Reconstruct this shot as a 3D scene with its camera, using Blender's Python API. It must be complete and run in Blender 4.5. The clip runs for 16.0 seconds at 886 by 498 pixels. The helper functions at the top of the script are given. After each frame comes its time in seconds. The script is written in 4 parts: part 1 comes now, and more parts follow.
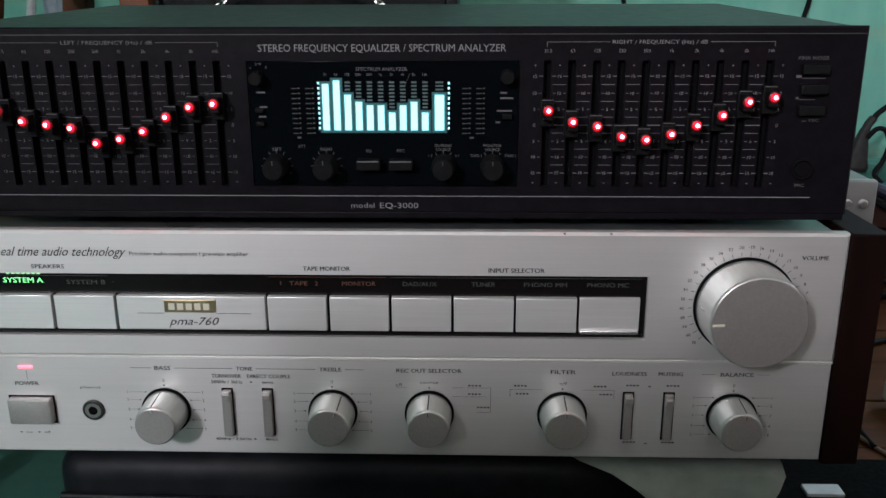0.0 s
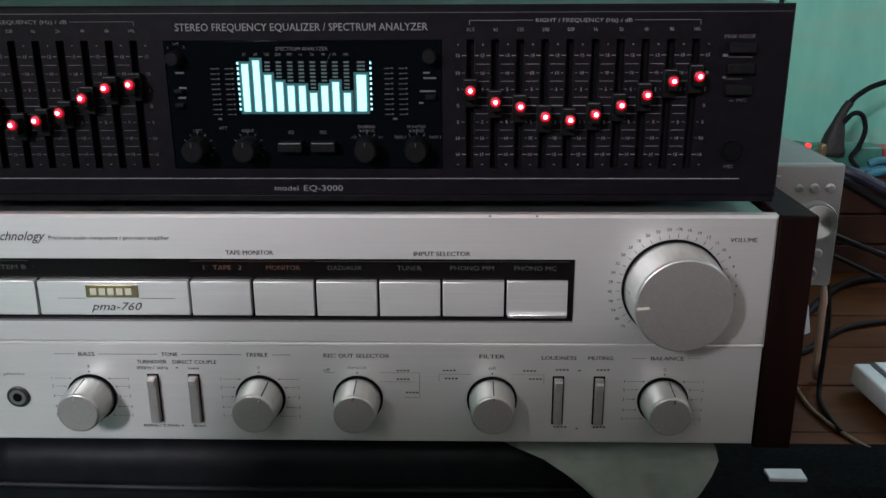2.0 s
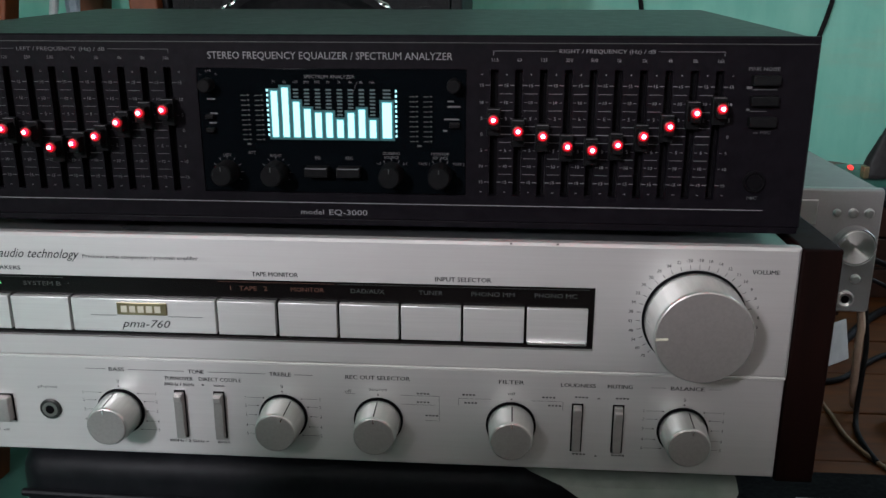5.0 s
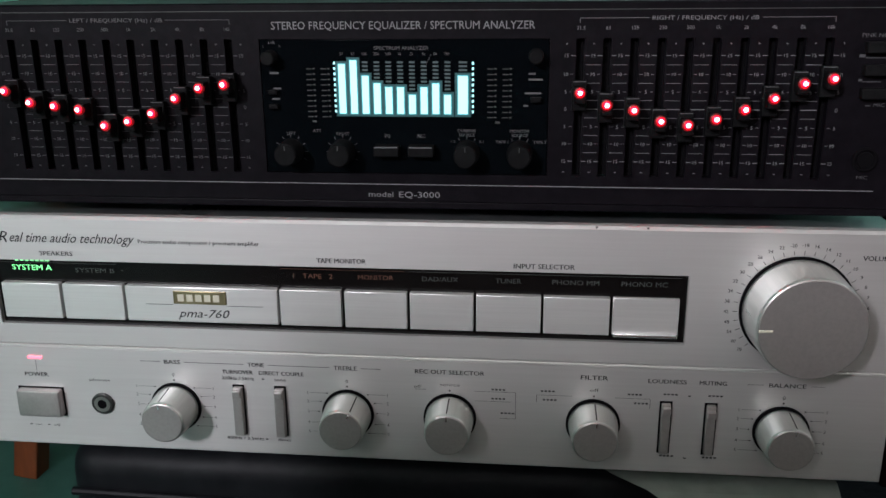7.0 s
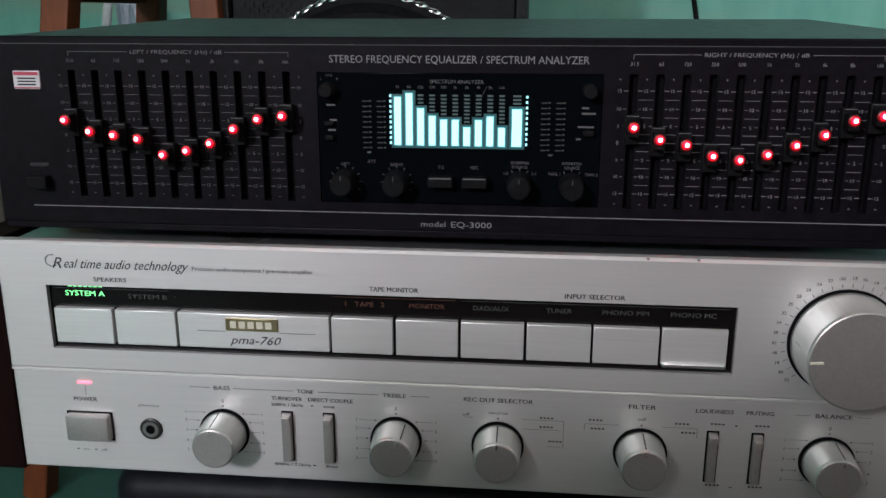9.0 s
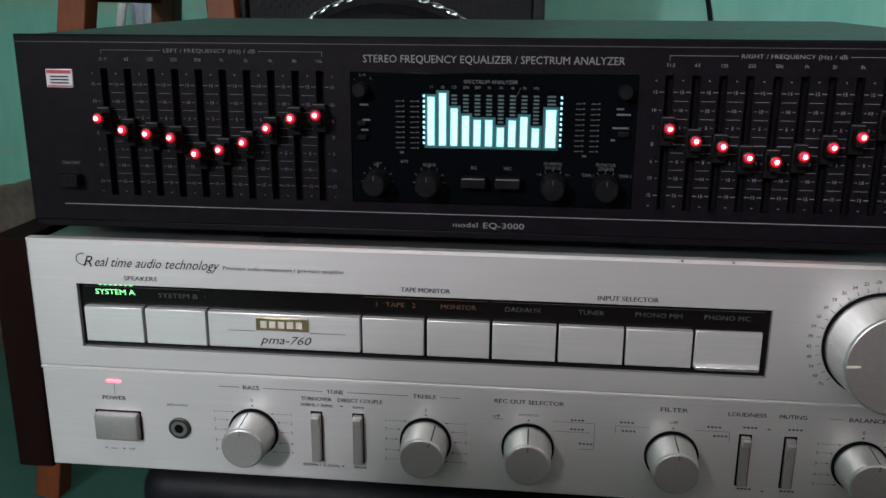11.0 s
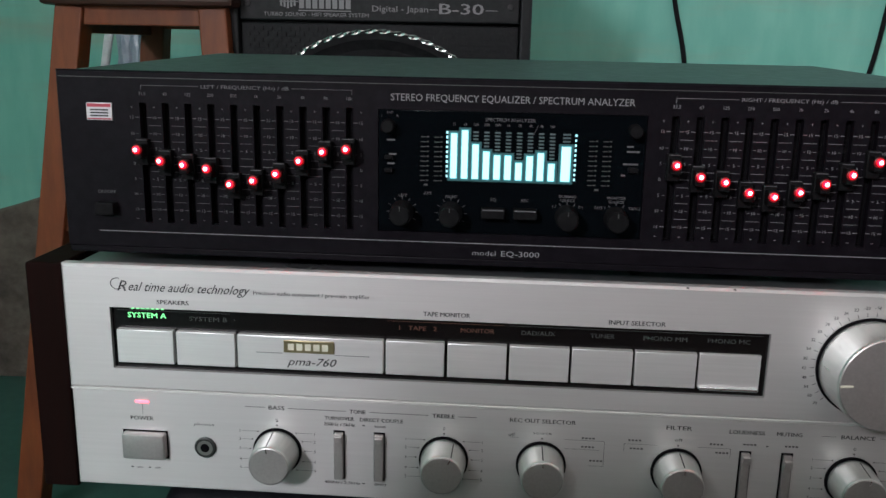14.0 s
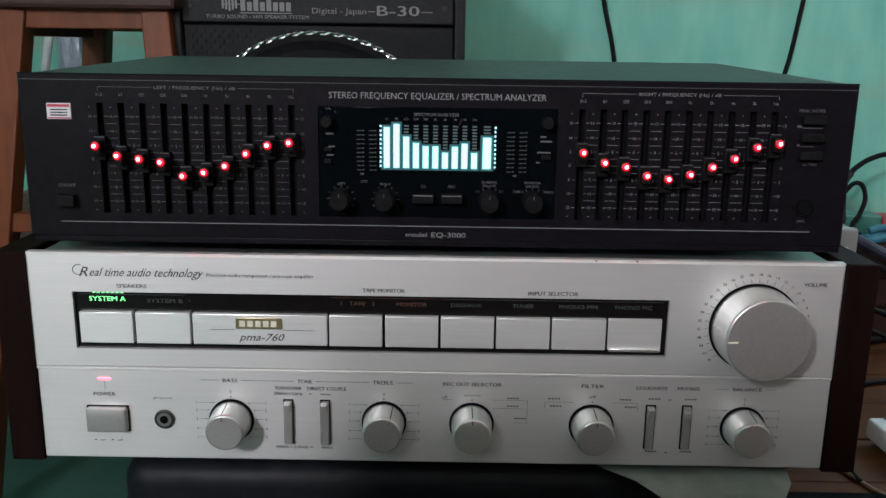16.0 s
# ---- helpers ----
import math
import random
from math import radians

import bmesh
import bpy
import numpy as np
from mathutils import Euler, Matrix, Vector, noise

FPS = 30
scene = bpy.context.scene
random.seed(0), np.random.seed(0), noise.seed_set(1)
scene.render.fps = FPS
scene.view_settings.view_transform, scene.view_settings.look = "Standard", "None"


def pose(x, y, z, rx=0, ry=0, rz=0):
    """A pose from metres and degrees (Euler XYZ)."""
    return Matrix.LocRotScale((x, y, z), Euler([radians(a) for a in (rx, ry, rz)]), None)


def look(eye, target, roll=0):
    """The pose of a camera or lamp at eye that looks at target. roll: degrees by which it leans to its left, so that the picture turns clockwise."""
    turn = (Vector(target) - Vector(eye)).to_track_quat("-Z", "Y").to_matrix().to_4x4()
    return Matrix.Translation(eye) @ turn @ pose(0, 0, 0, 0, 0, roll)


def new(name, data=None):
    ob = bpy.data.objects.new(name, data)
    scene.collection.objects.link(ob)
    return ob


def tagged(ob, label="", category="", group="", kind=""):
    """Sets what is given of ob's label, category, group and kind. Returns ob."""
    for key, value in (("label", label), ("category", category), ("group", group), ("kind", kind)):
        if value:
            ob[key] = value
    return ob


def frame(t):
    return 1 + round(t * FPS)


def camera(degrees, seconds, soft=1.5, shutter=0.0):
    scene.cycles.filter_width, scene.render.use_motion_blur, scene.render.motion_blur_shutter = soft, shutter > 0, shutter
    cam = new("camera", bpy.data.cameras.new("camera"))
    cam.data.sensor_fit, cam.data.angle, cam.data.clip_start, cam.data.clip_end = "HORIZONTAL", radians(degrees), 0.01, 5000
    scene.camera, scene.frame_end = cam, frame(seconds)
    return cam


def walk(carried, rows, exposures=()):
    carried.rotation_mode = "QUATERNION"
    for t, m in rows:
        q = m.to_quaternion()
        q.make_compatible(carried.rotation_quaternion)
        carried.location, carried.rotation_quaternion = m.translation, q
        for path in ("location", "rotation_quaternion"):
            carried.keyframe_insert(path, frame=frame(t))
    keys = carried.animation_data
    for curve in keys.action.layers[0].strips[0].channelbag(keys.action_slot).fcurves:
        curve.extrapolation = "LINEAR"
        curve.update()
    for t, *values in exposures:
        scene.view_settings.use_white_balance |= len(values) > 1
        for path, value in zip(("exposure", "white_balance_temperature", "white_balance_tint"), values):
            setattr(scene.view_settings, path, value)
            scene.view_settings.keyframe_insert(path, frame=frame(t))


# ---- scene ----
cam = camera(54.5, 16.0, soft=1.5)
PATH = [
    (0, (0.04, -0.386, 0.676), (-0.018, 1.528, 0.098), -0.2),
    (0.5, (0.048, -0.39, 0.676), (0.008, 1.523, 0.094), -0.4),
    (1, (0.053, -0.387, 0.672), (0.015, 1.523, 0.078), -0.5),
    (1.5, (0.062, -0.377, 0.67), (0.012, 1.528, 0.063), -0.3),
    (2, (0.073, -0.38, 0.672), (0.025, 1.525, 0.067), -0.3),
    (2.5, (0.078, -0.384, 0.678), (0.04, 1.525, 0.083), -0.3),
    (3, (0.083, -0.383, 0.678), (0.045, 1.526, 0.082), -0.3),
    (5.5, (0.08, -0.382, 0.68), (-0.091, 1.526, 0.103), -0.1),
    (6, (0.071, -0.374, 0.673), (-0.123, 1.53, 0.091), -0.4),
    (6.5, (0.062, -0.365, 0.67), (-0.145, 1.539, 0.092), -0.6),
    (7, (0.057, -0.359, 0.665), (-0.146, 1.545, 0.087), -0.5),
    (7.5, (0.055, -0.362, 0.665), (-0.141, 1.547, 0.102), -0.6),
    (8, (0.052, -0.366, 0.67), (-0.134, 1.548, 0.122), -0.5),
    (8.5, (0.04, -0.366, 0.671), (-0.15, 1.552, 0.139), -0.0),
    (10.8, (0.023, -0.365, 0.669), (-0.178, 1.551, 0.133), 0.0),
    (11, (0.02, -0.366, 0.67), (-0.185, 1.551, 0.141), 0.3),
    (11.5, (0.009, -0.37, 0.67), (-0.199, 1.55, 0.15), 0.7),
    (12, (0.002, -0.371, 0.67), (-0.205, 1.551, 0.155), 0.8),
    (12.5, (0.001, -0.372, 0.67), (-0.191, 1.553, 0.16), 0.7),
    (13, (-0.002, -0.376, 0.671), (-0.179, 1.555, 0.181), 0.9),
    (13.5, (-0.003, -0.382, 0.673), (-0.165, 1.555, 0.203), 1.2),
    (14, (-0.003, -0.392, 0.674), (-0.134, 1.55, 0.216), 1.2),
    (14.5, (-0.012, -0.407, 0.676), (-0.113, 1.537, 0.219), 1.1),
    (15, (-0.012, -0.415, 0.673), (-0.079, 1.528, 0.202), 1.2),
    (15.5, (-0.009, -0.426, 0.677), (-0.044, 1.518, 0.211), 1.1),
    (16, (0.006, -0.439, 0.676), (-0.002, 1.508, 0.217), 0.8),
]
walk(cam, [(t, look(eye, target, roll)) for t, eye, target, roll in PATH],
     [(0.0, -0.19, 6230, 16.5), (12.0, -0.17, 6230, 16.5), (14.5, -0.07, 6230, 15), (16.0, -0.02, 6230, 15)])

# ---- light ----
world = bpy.data.worlds.new("room_air")
scene.world = world
world.use_nodes = True
_bg = world.node_tree.nodes["Background"]
_sky = world.node_tree.nodes.new("ShaderNodeTexSky")
_sky.sky_type, _sky.sun_disc = "NISHITA", False
_sky.sun_elevation, _sky.sun_rotation = radians(35), radians(100)
world.node_tree.links.new(_sky.outputs[0], _bg.inputs[0])
_bg.inputs[1].default_value = 0.08

TUBE = (-0.25, -0.62, 2.30)      # centre of the fluorescent tube under the ceiling
TUBE_WATTS = 2.6
WINDOW = (1.40, 1.20, 1.15)      # centre of the window in the far wall
WINDOW_WATTS = 10.5
DOOR = (-2.85, -2.05, 2.05)       # the doorway in the left-hand wall: from y, to y, height
WEST = -1.25                      # x of that wall
DOOR_WATTS = 142.0
SHADE_WALL = (-0.30, -0.50, 0.753)  # end x, front y and height of an added, unseen wall that shades


def area_lamp(name, at, target, sx, sy, watts, colour):
    data = bpy.data.lights.new(name, "AREA")
    data.shape, data.size, data.size_y, data.energy, data.color = "RECTANGLE", sx, sy, watts, colour
    ob = new(name, data)
    ob.matrix_world = look(at, target)
    return ob


area_lamp("tube_light", (TUBE[0], TUBE[1], TUBE[2] - 0.03), (TUBE[0], TUBE[1] + 0.001, 0), 1.15, 0.06, TUBE_WATTS, (1.0, 0.87, 0.82))
area_lamp("window_light", (WINDOW[0], WINDOW[1] - 0.02, WINDOW[2]), (WINDOW[0] - 0.6, 0.0, WINDOW[2] - 0.6), 0.62, 0.78, WINDOW_WATTS, (0.72, 0.90, 1.0))
area_lamp("door_light", (WEST + 0.03, (DOOR[0] + DOOR[1]) / 2, 1.75), (0.0, (DOOR[0] + DOOR[1]) / 2 - 0.18, 1.26), 0.35, 0.42, DOOR_WATTS, (0.955, 0.940, 0.955))


# ---- materials ----
class Mat:
    """A small wrapper round a Principled node tree."""

    def __init__(self, name, colour, rough=0.5, metal=0.0, spec=0.5):
        self.m = bpy.data.materials.new(name)
        self.m.use_nodes = True
        self.t = self.m.node_tree
        self.p = self.t.nodes["Principled BSDF"]
        self.p.inputs["Base Color"].default_value = (*colour, 1)
        self.p.inputs["Roughness"].default_value = rough
        self.p.inputs["Metallic"].default_value = metal
        self.p.inputs["Specular IOR Level"].default_value = spec
        self.colour, self.rough = colour, rough
        self.co = None

    def node(self, kind, **values):
        n = self.t.nodes.new(kind)
        for k, v in values.items():
            n.inputs[k].default_value = v
        return n

    def coords(self, scale=(1, 1, 1)):
        c = self.node("ShaderNodeTexCoord")
        mp = self.node("ShaderNodeMapping")
        mp.inputs["Scale"].default_value = scale
        self.t.links.new(c.outputs["Object"], mp.inputs["Vector"])
        return mp.outputs[0]

    def noise(self, scale, detail=4, stretch=(1, 1, 1), rough=0.55):
        n = self.node("ShaderNodeTexNoise", Scale=scale, Detail=detail, Roughness=rough)
        self.t.links.new(self.coords(stretch), n.inputs["Vector"])
        return n.outputs["Fac"]

    def ramp(self, fac, lo, hi, a=0.35, b=0.65):
        r = self.node("ShaderNodeValToRGB")
        r.color_ramp.elements[0].position, r.color_ramp.elements[1].position = a, b
        r.color_ramp.elements[0].color, r.color_ramp.elements[1].color = (*lo, 1), (*hi, 1)
        self.t.links.new(fac, r.inputs[0])
        return r.outputs[0]

    def mix(self, fac, a, b):
        x = self.node("ShaderNodeMix")
        x.data_type = "RGBA"
        for sock, v in ((x.inputs[0], fac), (x.inputs[6], a), (x.inputs[7], b)):
            if isinstance(v, (int, float)):
                sock.default_value = v
            elif isinstance(v, tuple):
                sock.default_value = (*v, 1)
            else:
                self.t.links.new(v, sock)
        return x.outputs[2]

    def paint(self, out):
        self.t.links.new(out, self.p.inputs["Base Color"])
        return self

    def vary_rough(self, fac, lo, hi):
        r = self.node("ShaderNodeMapRange")
        r.inputs["To Min"].default_value, r.inputs["To Max"].default_value = lo, hi
        self.t.links.new(fac, r.inputs["Value"])
        self.t.links.new(r.outputs[0], self.p.inputs["Roughness"])
        return self

    def bump(self, fac, strength, distance=0.001):
        b = self.node("ShaderNodeBump", Strength=strength, Distance=distance)
        self.t.links.new(fac, b.inputs["Height"])
        self.t.links.new(b.outputs[0], self.p.inputs["Normal"])
        return self

    def glow(self, colour, strength):
        self.p.inputs["Emission Color"].default_value = (*colour, 1)
        self.p.inputs["Emission Strength"].default_value = strength
        return self


def speckled(name, lo, hi, rough, scale, metal=0.0, bump=0.0, stretch=(1, 1, 1), distance=0.001, spec=0.5):
    m = Mat(name, lo, rough, metal, spec)
    f = m.noise(scale, 5, stretch)
    m.paint(m.ramp(f, lo, hi))
    m.vary_rough(m.noise(scale * 0.3, 3, stretch), max(0.03, rough - 0.08), min(1, rough + 0.08))
    if bump:
        m.bump(f, bump, distance)
    return m.m


def brushed(name, lo, hi, rough, metal):
    """Aluminium brushed along x, with faint broad smears."""
    m = Mat(name, hi, rough, metal)
    fine = m.noise(900, 2, (0.02, 1, 1))
    broad = m.noise(9, 3, (0.5, 1, 1))
    m.paint(m.mix(0.35, m.ramp(fine, lo, hi), m.ramp(broad, lo, hi, 0.3, 0.7)))
    m.vary_rough(broad, rough - 0.05, rough + 0.07)
    m.bump(fine, 0.02, 0.0001)
    # the scratches run along x, so the gloss spreads up and down
    m.p.inputs["Anisotropic"].default_value = 0.4
    across = m.node("ShaderNodeCombineXYZ", Z=1.0)
    m.t.links.new(across.outputs[0], m.p.inputs["Tangent"])
    return m.m


def wood(name, dark, light, rough, scale, stretch, bump=0.15, spec=0.4):
    m = Mat(name, light, rough, 0, spec)
    grain = m.noise(scale, 6, stretch, 0.65)
    blotch = m.noise(6, 3)
    m.paint(m.mix(0.4, m.ramp(grain, dark, light, 0.3, 0.7), m.ramp(blotch, dark, light, 0.3, 0.75)))
    m.vary_rough(grain, rough - 0.1, rough + 0.12)
    m.bump(grain, bump, 0.0006)
    return m.m


def wall_paint():
    """Turquoise wash on rough plaster: brush streaks, stains, scuffs."""
    m = Mat("turquoise_wall_paint", (0.20, 0.52, 0.41), 0.62)
    streak = m.noise(26, 5, (1, 1, 0.25))
    cloud = m.noise(2.6, 4)
    base = m.mix(0.45, m.ramp(streak, (0.14, 0.47, 0.38), (0.225, 0.58, 0.47)), m.ramp(cloud, (0.13, 0.43, 0.35), (0.235, 0.60, 0.48)))
    stain = m.noise(3.3, 6, (0.45, 1, 2.0), 0.7)
    sm = m.node("ShaderNodeMapRange")
    sm.inputs["From Min"].default_value, sm.inputs["From Max"].default_value, sm.inputs["To Max"].default_value = 0.50, 0.72, 0.50
    m.t.links.new(stain, sm.inputs["Value"])
    smear = m.noise(1.9, 5, (0.55, 1, 5.0), 0.6)
    sr = m.node("ShaderNodeMapRange")
    sr.inputs["From Min"].default_value, sr.inputs["From Max"].default_value, sr.inputs["To Max"].default_value = 0.54, 0.74, 0.55
    m.t.links.new(smear, sr.inputs["Value"])
    m.paint(m.mix(sr.outputs[0], m.mix(sm.outputs[0], base, (0.33, 0.36, 0.26)), (0.27, 0.30, 0.22)))
    m.bump(m.noise(70, 6), 0.25, 0.002)
    return m.m


def dado_cement():
    m = Mat("bare_stained_cement", (0.22, 0.19, 0.16), 0.85)
    a = m.noise(7, 6, (1, 1, 1.6), 0.65)
    b = m.noise(60, 5)
    m.paint(m.mix(0.3, m.ramp(a, (0.045, 0.036, 0.030), (0.23, 0.20, 0.16), 0.36, 0.76), m.ramp(b, (0.06, 0.048, 0.042), (0.17, 0.145, 0.125))))
    m.bump(b, 0.5, 0.003)
    return m.m


def floor_cement():
    m = Mat("green_polished_cement", (0.06, 0.20, 0.16), 0.42)
    a = m.noise(5, 5)
    b = m.noise(45, 5)
    m.paint(m.mix(0.35, m.ramp(a, (0.026, 0.090, 0.073), (0.055, 0.145, 0.12)), m.ramp(b, (0.022, 0.08, 0.065), (0.05, 0.135, 0.11))))
    m.vary_rough(a, 0.32, 0.55)
    m.bump(b, 0.15, 0.001)
    return m.m


WALL, DADO, FLOOR = wall_paint(), dado_cement(), floor_cement()
CEILING = speckled("whitewashed_ceiling", (0.62, 0.64, 0.60), (0.74, 0.75, 0.71), 0.8, 12, bump=0.2)
PLASTER = speckled("pale_bounce_plaster", (0.47, 0.42, 0.39), (0.59, 0.53, 0.50), 0.8, 9, bump=0.2)
CLAY = speckled("reddish_shade_wall", (0.16, 0.085, 0.065), (0.24, 0.13, 0.10), 0.85, 14, bump=0.3)
ALU = brushed("brushed_aluminium", (0.62, 0.60, 0.59), (0.655, 0.635, 0.625), 0.48, 0.68)
ALU_KEY = brushed("brushed_key_aluminium", (0.75, 0.735, 0.72), (0.81, 0.795, 0.78), 0.40, 0.66)
ALU_DIMMED = speckled("dimmed_satin_aluminium", (0.455, 0.425, 0.410), (0.495, 0.465, 0.450), 0.42, 700, metal=0.75)
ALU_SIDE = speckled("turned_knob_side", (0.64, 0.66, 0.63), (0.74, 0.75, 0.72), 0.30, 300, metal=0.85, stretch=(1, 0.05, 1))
EDGE = speckled("polished_edge", (0.80, 0.80, 0.80), (0.90, 0.90, 0.90), 0.22, 60, metal=0.9)
COVER = speckled("grey_enamelled_steel", (0.34, 0.35, 0.36), (0.42, 0.43, 0.44), 0.30, 80, metal=0.85, bump=0.05)
ROSEWOOD = wood("dark_rosewood_veneer", (0.0030, 0.0012, 0.0009), (0.013, 0.0036, 0.0026), 0.72, 45, (3, 3, 0.25), spec=0.07)
BLACK_FACE = speckled("black_anodised_face", (0.0038, 0.0030, 0.0046), (0.0064, 0.0052, 0.0074), 0.45, 200, bump=0.03, spec=0.10)
BLACK_CASE = speckled("black_textured_steel", (0.012, 0.014, 0.015), (0.022, 0.024, 0.026), 0.40, 420, bump=0.25, distance=0.0004)
SLOT = Mat("slot_darkness", (0.0042, 0.0038, 0.0046), 0.8, 0.0, 0.05).m
GLASS_BLACK = Mat("smoked_acrylic", (0.002, 0.003, 0.004), 0.16, 0.0, 0.05).m
WINDOW_BLACK = Mat("smoked_key_window", (0.006, 0.005, 0.005), 0.25, 0.0, 0.2).m
KNOB_BLACK = speckled("black_plastic_knob", (0.0045, 0.0045, 0.005), (0.008, 0.008, 0.0085), 0.55, 300, bump=0.1, distance=0.0003, spec=0.08)
RUBBER = speckled("black_rubber", (0.012, 0.012, 0.013), (0.024, 0.024, 0.025), 0.65, 120, bump=0.1)
COAL_SLEEVE = Mat("dark_nickel_sleeve", (0.05, 0.05, 0.048), 0.4, 0.6).m
NICKEL = Mat("nickel_sleeve", (0.30, 0.29, 0.27), 0.35, 0.9).m
INK = Mat("black_silkscreen_ink", (0.016, 0.015, 0.016), 0.6).m
INK_FINE = Mat("fine_grey_silkscreen_ink", (0.05, 0.049, 0.049), 0.6).m
INK_FAINT = Mat("thin_grey_silkscreen_ink", (0.09, 0.088, 0.088), 0.6).m
INK_WHITE = Mat("white_silkscreen_ink", (0.20, 0.196, 0.205), 0.6).m
INK_GREY = Mat("grey_silkscreen_ink", (0.100, 0.097, 0.102), 0.6).m
INK_DIM = Mat("unlit_legend", (0.055, 0.060, 0.058), 0.5).m
INK_AMBER = Mat("unlit_amber_legend", (0.11, 0.045, 0.03), 0.5).m
LEGEND_GREEN = Mat("lit_green_legend", (0.05, 0.3, 0.08), 0.5).glow((0.25, 1.0, 0.35), 1.6).m
POWER_RED = Mat("lit_red_indicator", (0.5, 0.05, 0.06), 0.4).glow((1.0, 0.16, 0.22), 3.0).m
NEON = Mat("lit_neon_lamp", (0.5, 0.05, 0.04), 0.4).glow((1.0, 0.045, 0.035), 1.6).m
LED_RED = Mat("red_slider_led", (0.5, 0.02, 0.03), 0.3).glow((1.0, 0.0012, 0.0042), 34.0).m
LED_HALO = Mat("painted_red_halo", (0.05, 0.004, 0.006), 0.4).glow((1.0, 0.004, 0.018), 0.17).m
LED_GLOW = Mat("painted_red_glow", (0.2, 0.01, 0.015), 0.4).glow((1.0, 0.004, 0.018), 0.32).m
LED_CORE = Mat("red_led_core", (0.8, 0.3, 0.3), 0.3).glow((1.0, 0.42, 0.46), 7.0).m
VFD_ON = Mat("lit_cyan_phosphor", (0.2, 0.5, 0.5), 0.5).glow((0.46, 0.97, 1.0), 1.5).m
VFD_GLOW = Mat("painted_bar_glow", (0.05, 0.2, 0.2), 0.5).glow((0.05, 0.56, 0.66), 0.22).m
VFD_HALO = Mat("painted_bar_halo", (0.02, 0.06, 0.06), 0.5).glow((0.05, 0.60, 0.68), 0.06).m
VFD_DIM = Mat("unlit_phosphor", (0.06, 0.075, 0.075), 0.5).glow((0.2, 0.55, 0.6), 0.05).m
GOLD = speckled("brass_badge", (0.30, 0.25, 0.14), (0.44, 0.38, 0.22), 0.36, 90, metal=0.8)
CREAM = Mat("pale_badge_relief", (0.70, 0.66, 0.53), 0.4).m
BADGE_WHITE = Mat("silvered_badge", (0.62, 0.60, 0.62), 0.35, 0.3).m
BADGE_RED = Mat("red_badge_print", (0.42, 0.05, 0.08), 0.4).m
STOOL_WOOD = wood("orange_brown_stool_wood", (0.095, 0.022, 0.006), (0.25, 0.068, 0.018), 0.5, 30, (2, 2, 0.3))
SEAT_WOOD = wood("dark_stool_seat", (0.022, 0.009, 0.006), (0.060, 0.024, 0.015), 0.5, 30, (0.3, 2, 2))
TABLE_WOOD = wood("dark_table_boards", (0.028, 0.0085, 0.0018), (0.125, 0.040, 0.008), 0.6, 26, (0.25, 2, 2), spec=0.14)
VINYL = speckled("black_vinyl", (0.0035, 0.004, 0.0055), (0.008, 0.0085, 0.0105), 0.5, 90, bump=0.25, distance=0.0008, spec=0.15)
TOWEL = speckled("white_terry_cloth", (0.31, 0.345, 0.30), (0.40, 0.43, 0.385), 0.95, 60, bump=0.3, distance=0.001)
BLACK_CLOTH = speckled("black_cloth", (0.005, 0.006, 0.007), (0.013, 0.015, 0.016), 0.9, 200, bump=0.5, spec=0.1)
CABINET = speckled("black_vinyl_cabinet", (0.006, 0.007, 0.008), (0.012, 0.013, 0.014), 0.5, 160, bump=0.2, spec=0.2)
GRILLE = speckled("black_grille_mesh", (0.003, 0.004, 0.005), (0.009, 0.010, 0.011), 0.55, 260, bump=0.6, spec=0.2)
CONE = speckled("black_paper_cone", (0.004, 0.004, 0.005), (0.010, 0.010, 0.011), 0.7, 120, bump=0.2, spec=0.15)
RING = Mat("pressed_chrome_ring", (0.74, 0.76, 0.74), 0.22, 1.0).m
SILVER = speckled("silver_painted_plastic", (0.34, 0.34, 0.34), (0.36, 0.36, 0.36), 0.34, 400, metal=0.5)
SILVER_TOP = speckled("grey_painted_top", (0.20, 0.205, 0.20), (0.215, 0.22, 0.215), 0.45, 200, metal=0.2)
BRIGHT = speckled("bright_silver_plastic", (0.82, 0.82, 0.85), (0.90, 0.90, 0.93), 0.25, 80, metal=0.2)
CHROME = Mat("chrome", (0.62, 0.62, 0.62), 0.36, 0.9).m
def turned_disc():
    """Metal turned in a lathe: the gloss spreads out in two bright fans."""
    m = Mat("turned_metal_disc", (0.86, 0.86, 0.86), 0.30, 1.0)
    m.p.inputs["Anisotropic"].default_value = 0.95
    m.p.inputs["Anisotropic Rotation"].default_value = 0.25
    ring = m.node("ShaderNodeTangent")
    ring.direction_type, ring.axis = "RADIAL", "Y"
    m.t.links.new(ring.outputs[0], m.p.inputs["Tangent"])
    m.vary_rough(m.noise(60, 3), 0.46, 0.54)
    return m.m


TURNED = turned_disc()
CABLE_PINK = speckled("pale_pink_cable_sheath", (0.34, 0.24, 0.18), (0.46, 0.33, 0.26), 0.5, 60)
CABLE = speckled("black_cable_sheath", (0.005, 0.005, 0.006), (0.010, 0.010, 0.011), 0.6, 60, spec=0.1)
CABLE_NAVY = speckled("navy_cable_sheath", (0.010, 0.013, 0.026), (0.020, 0.024, 0.045), 0.45, 60)
CABLE_TAN = speckled("tan_cable_sheath", (0.13, 0.080, 0.045), (0.20, 0.13, 0.075), 0.5, 60)
CABLE_BLUE = speckled("blue_cable_sheath", (0.02, 0.10, 0.15), (0.04, 0.18, 0.24), 0.45, 60)
STRIP_GREEN = speckled("green_plastic_socket", (0.03, 0.13, 0.10), (0.05, 0.18, 0.14), 0.45, 60)
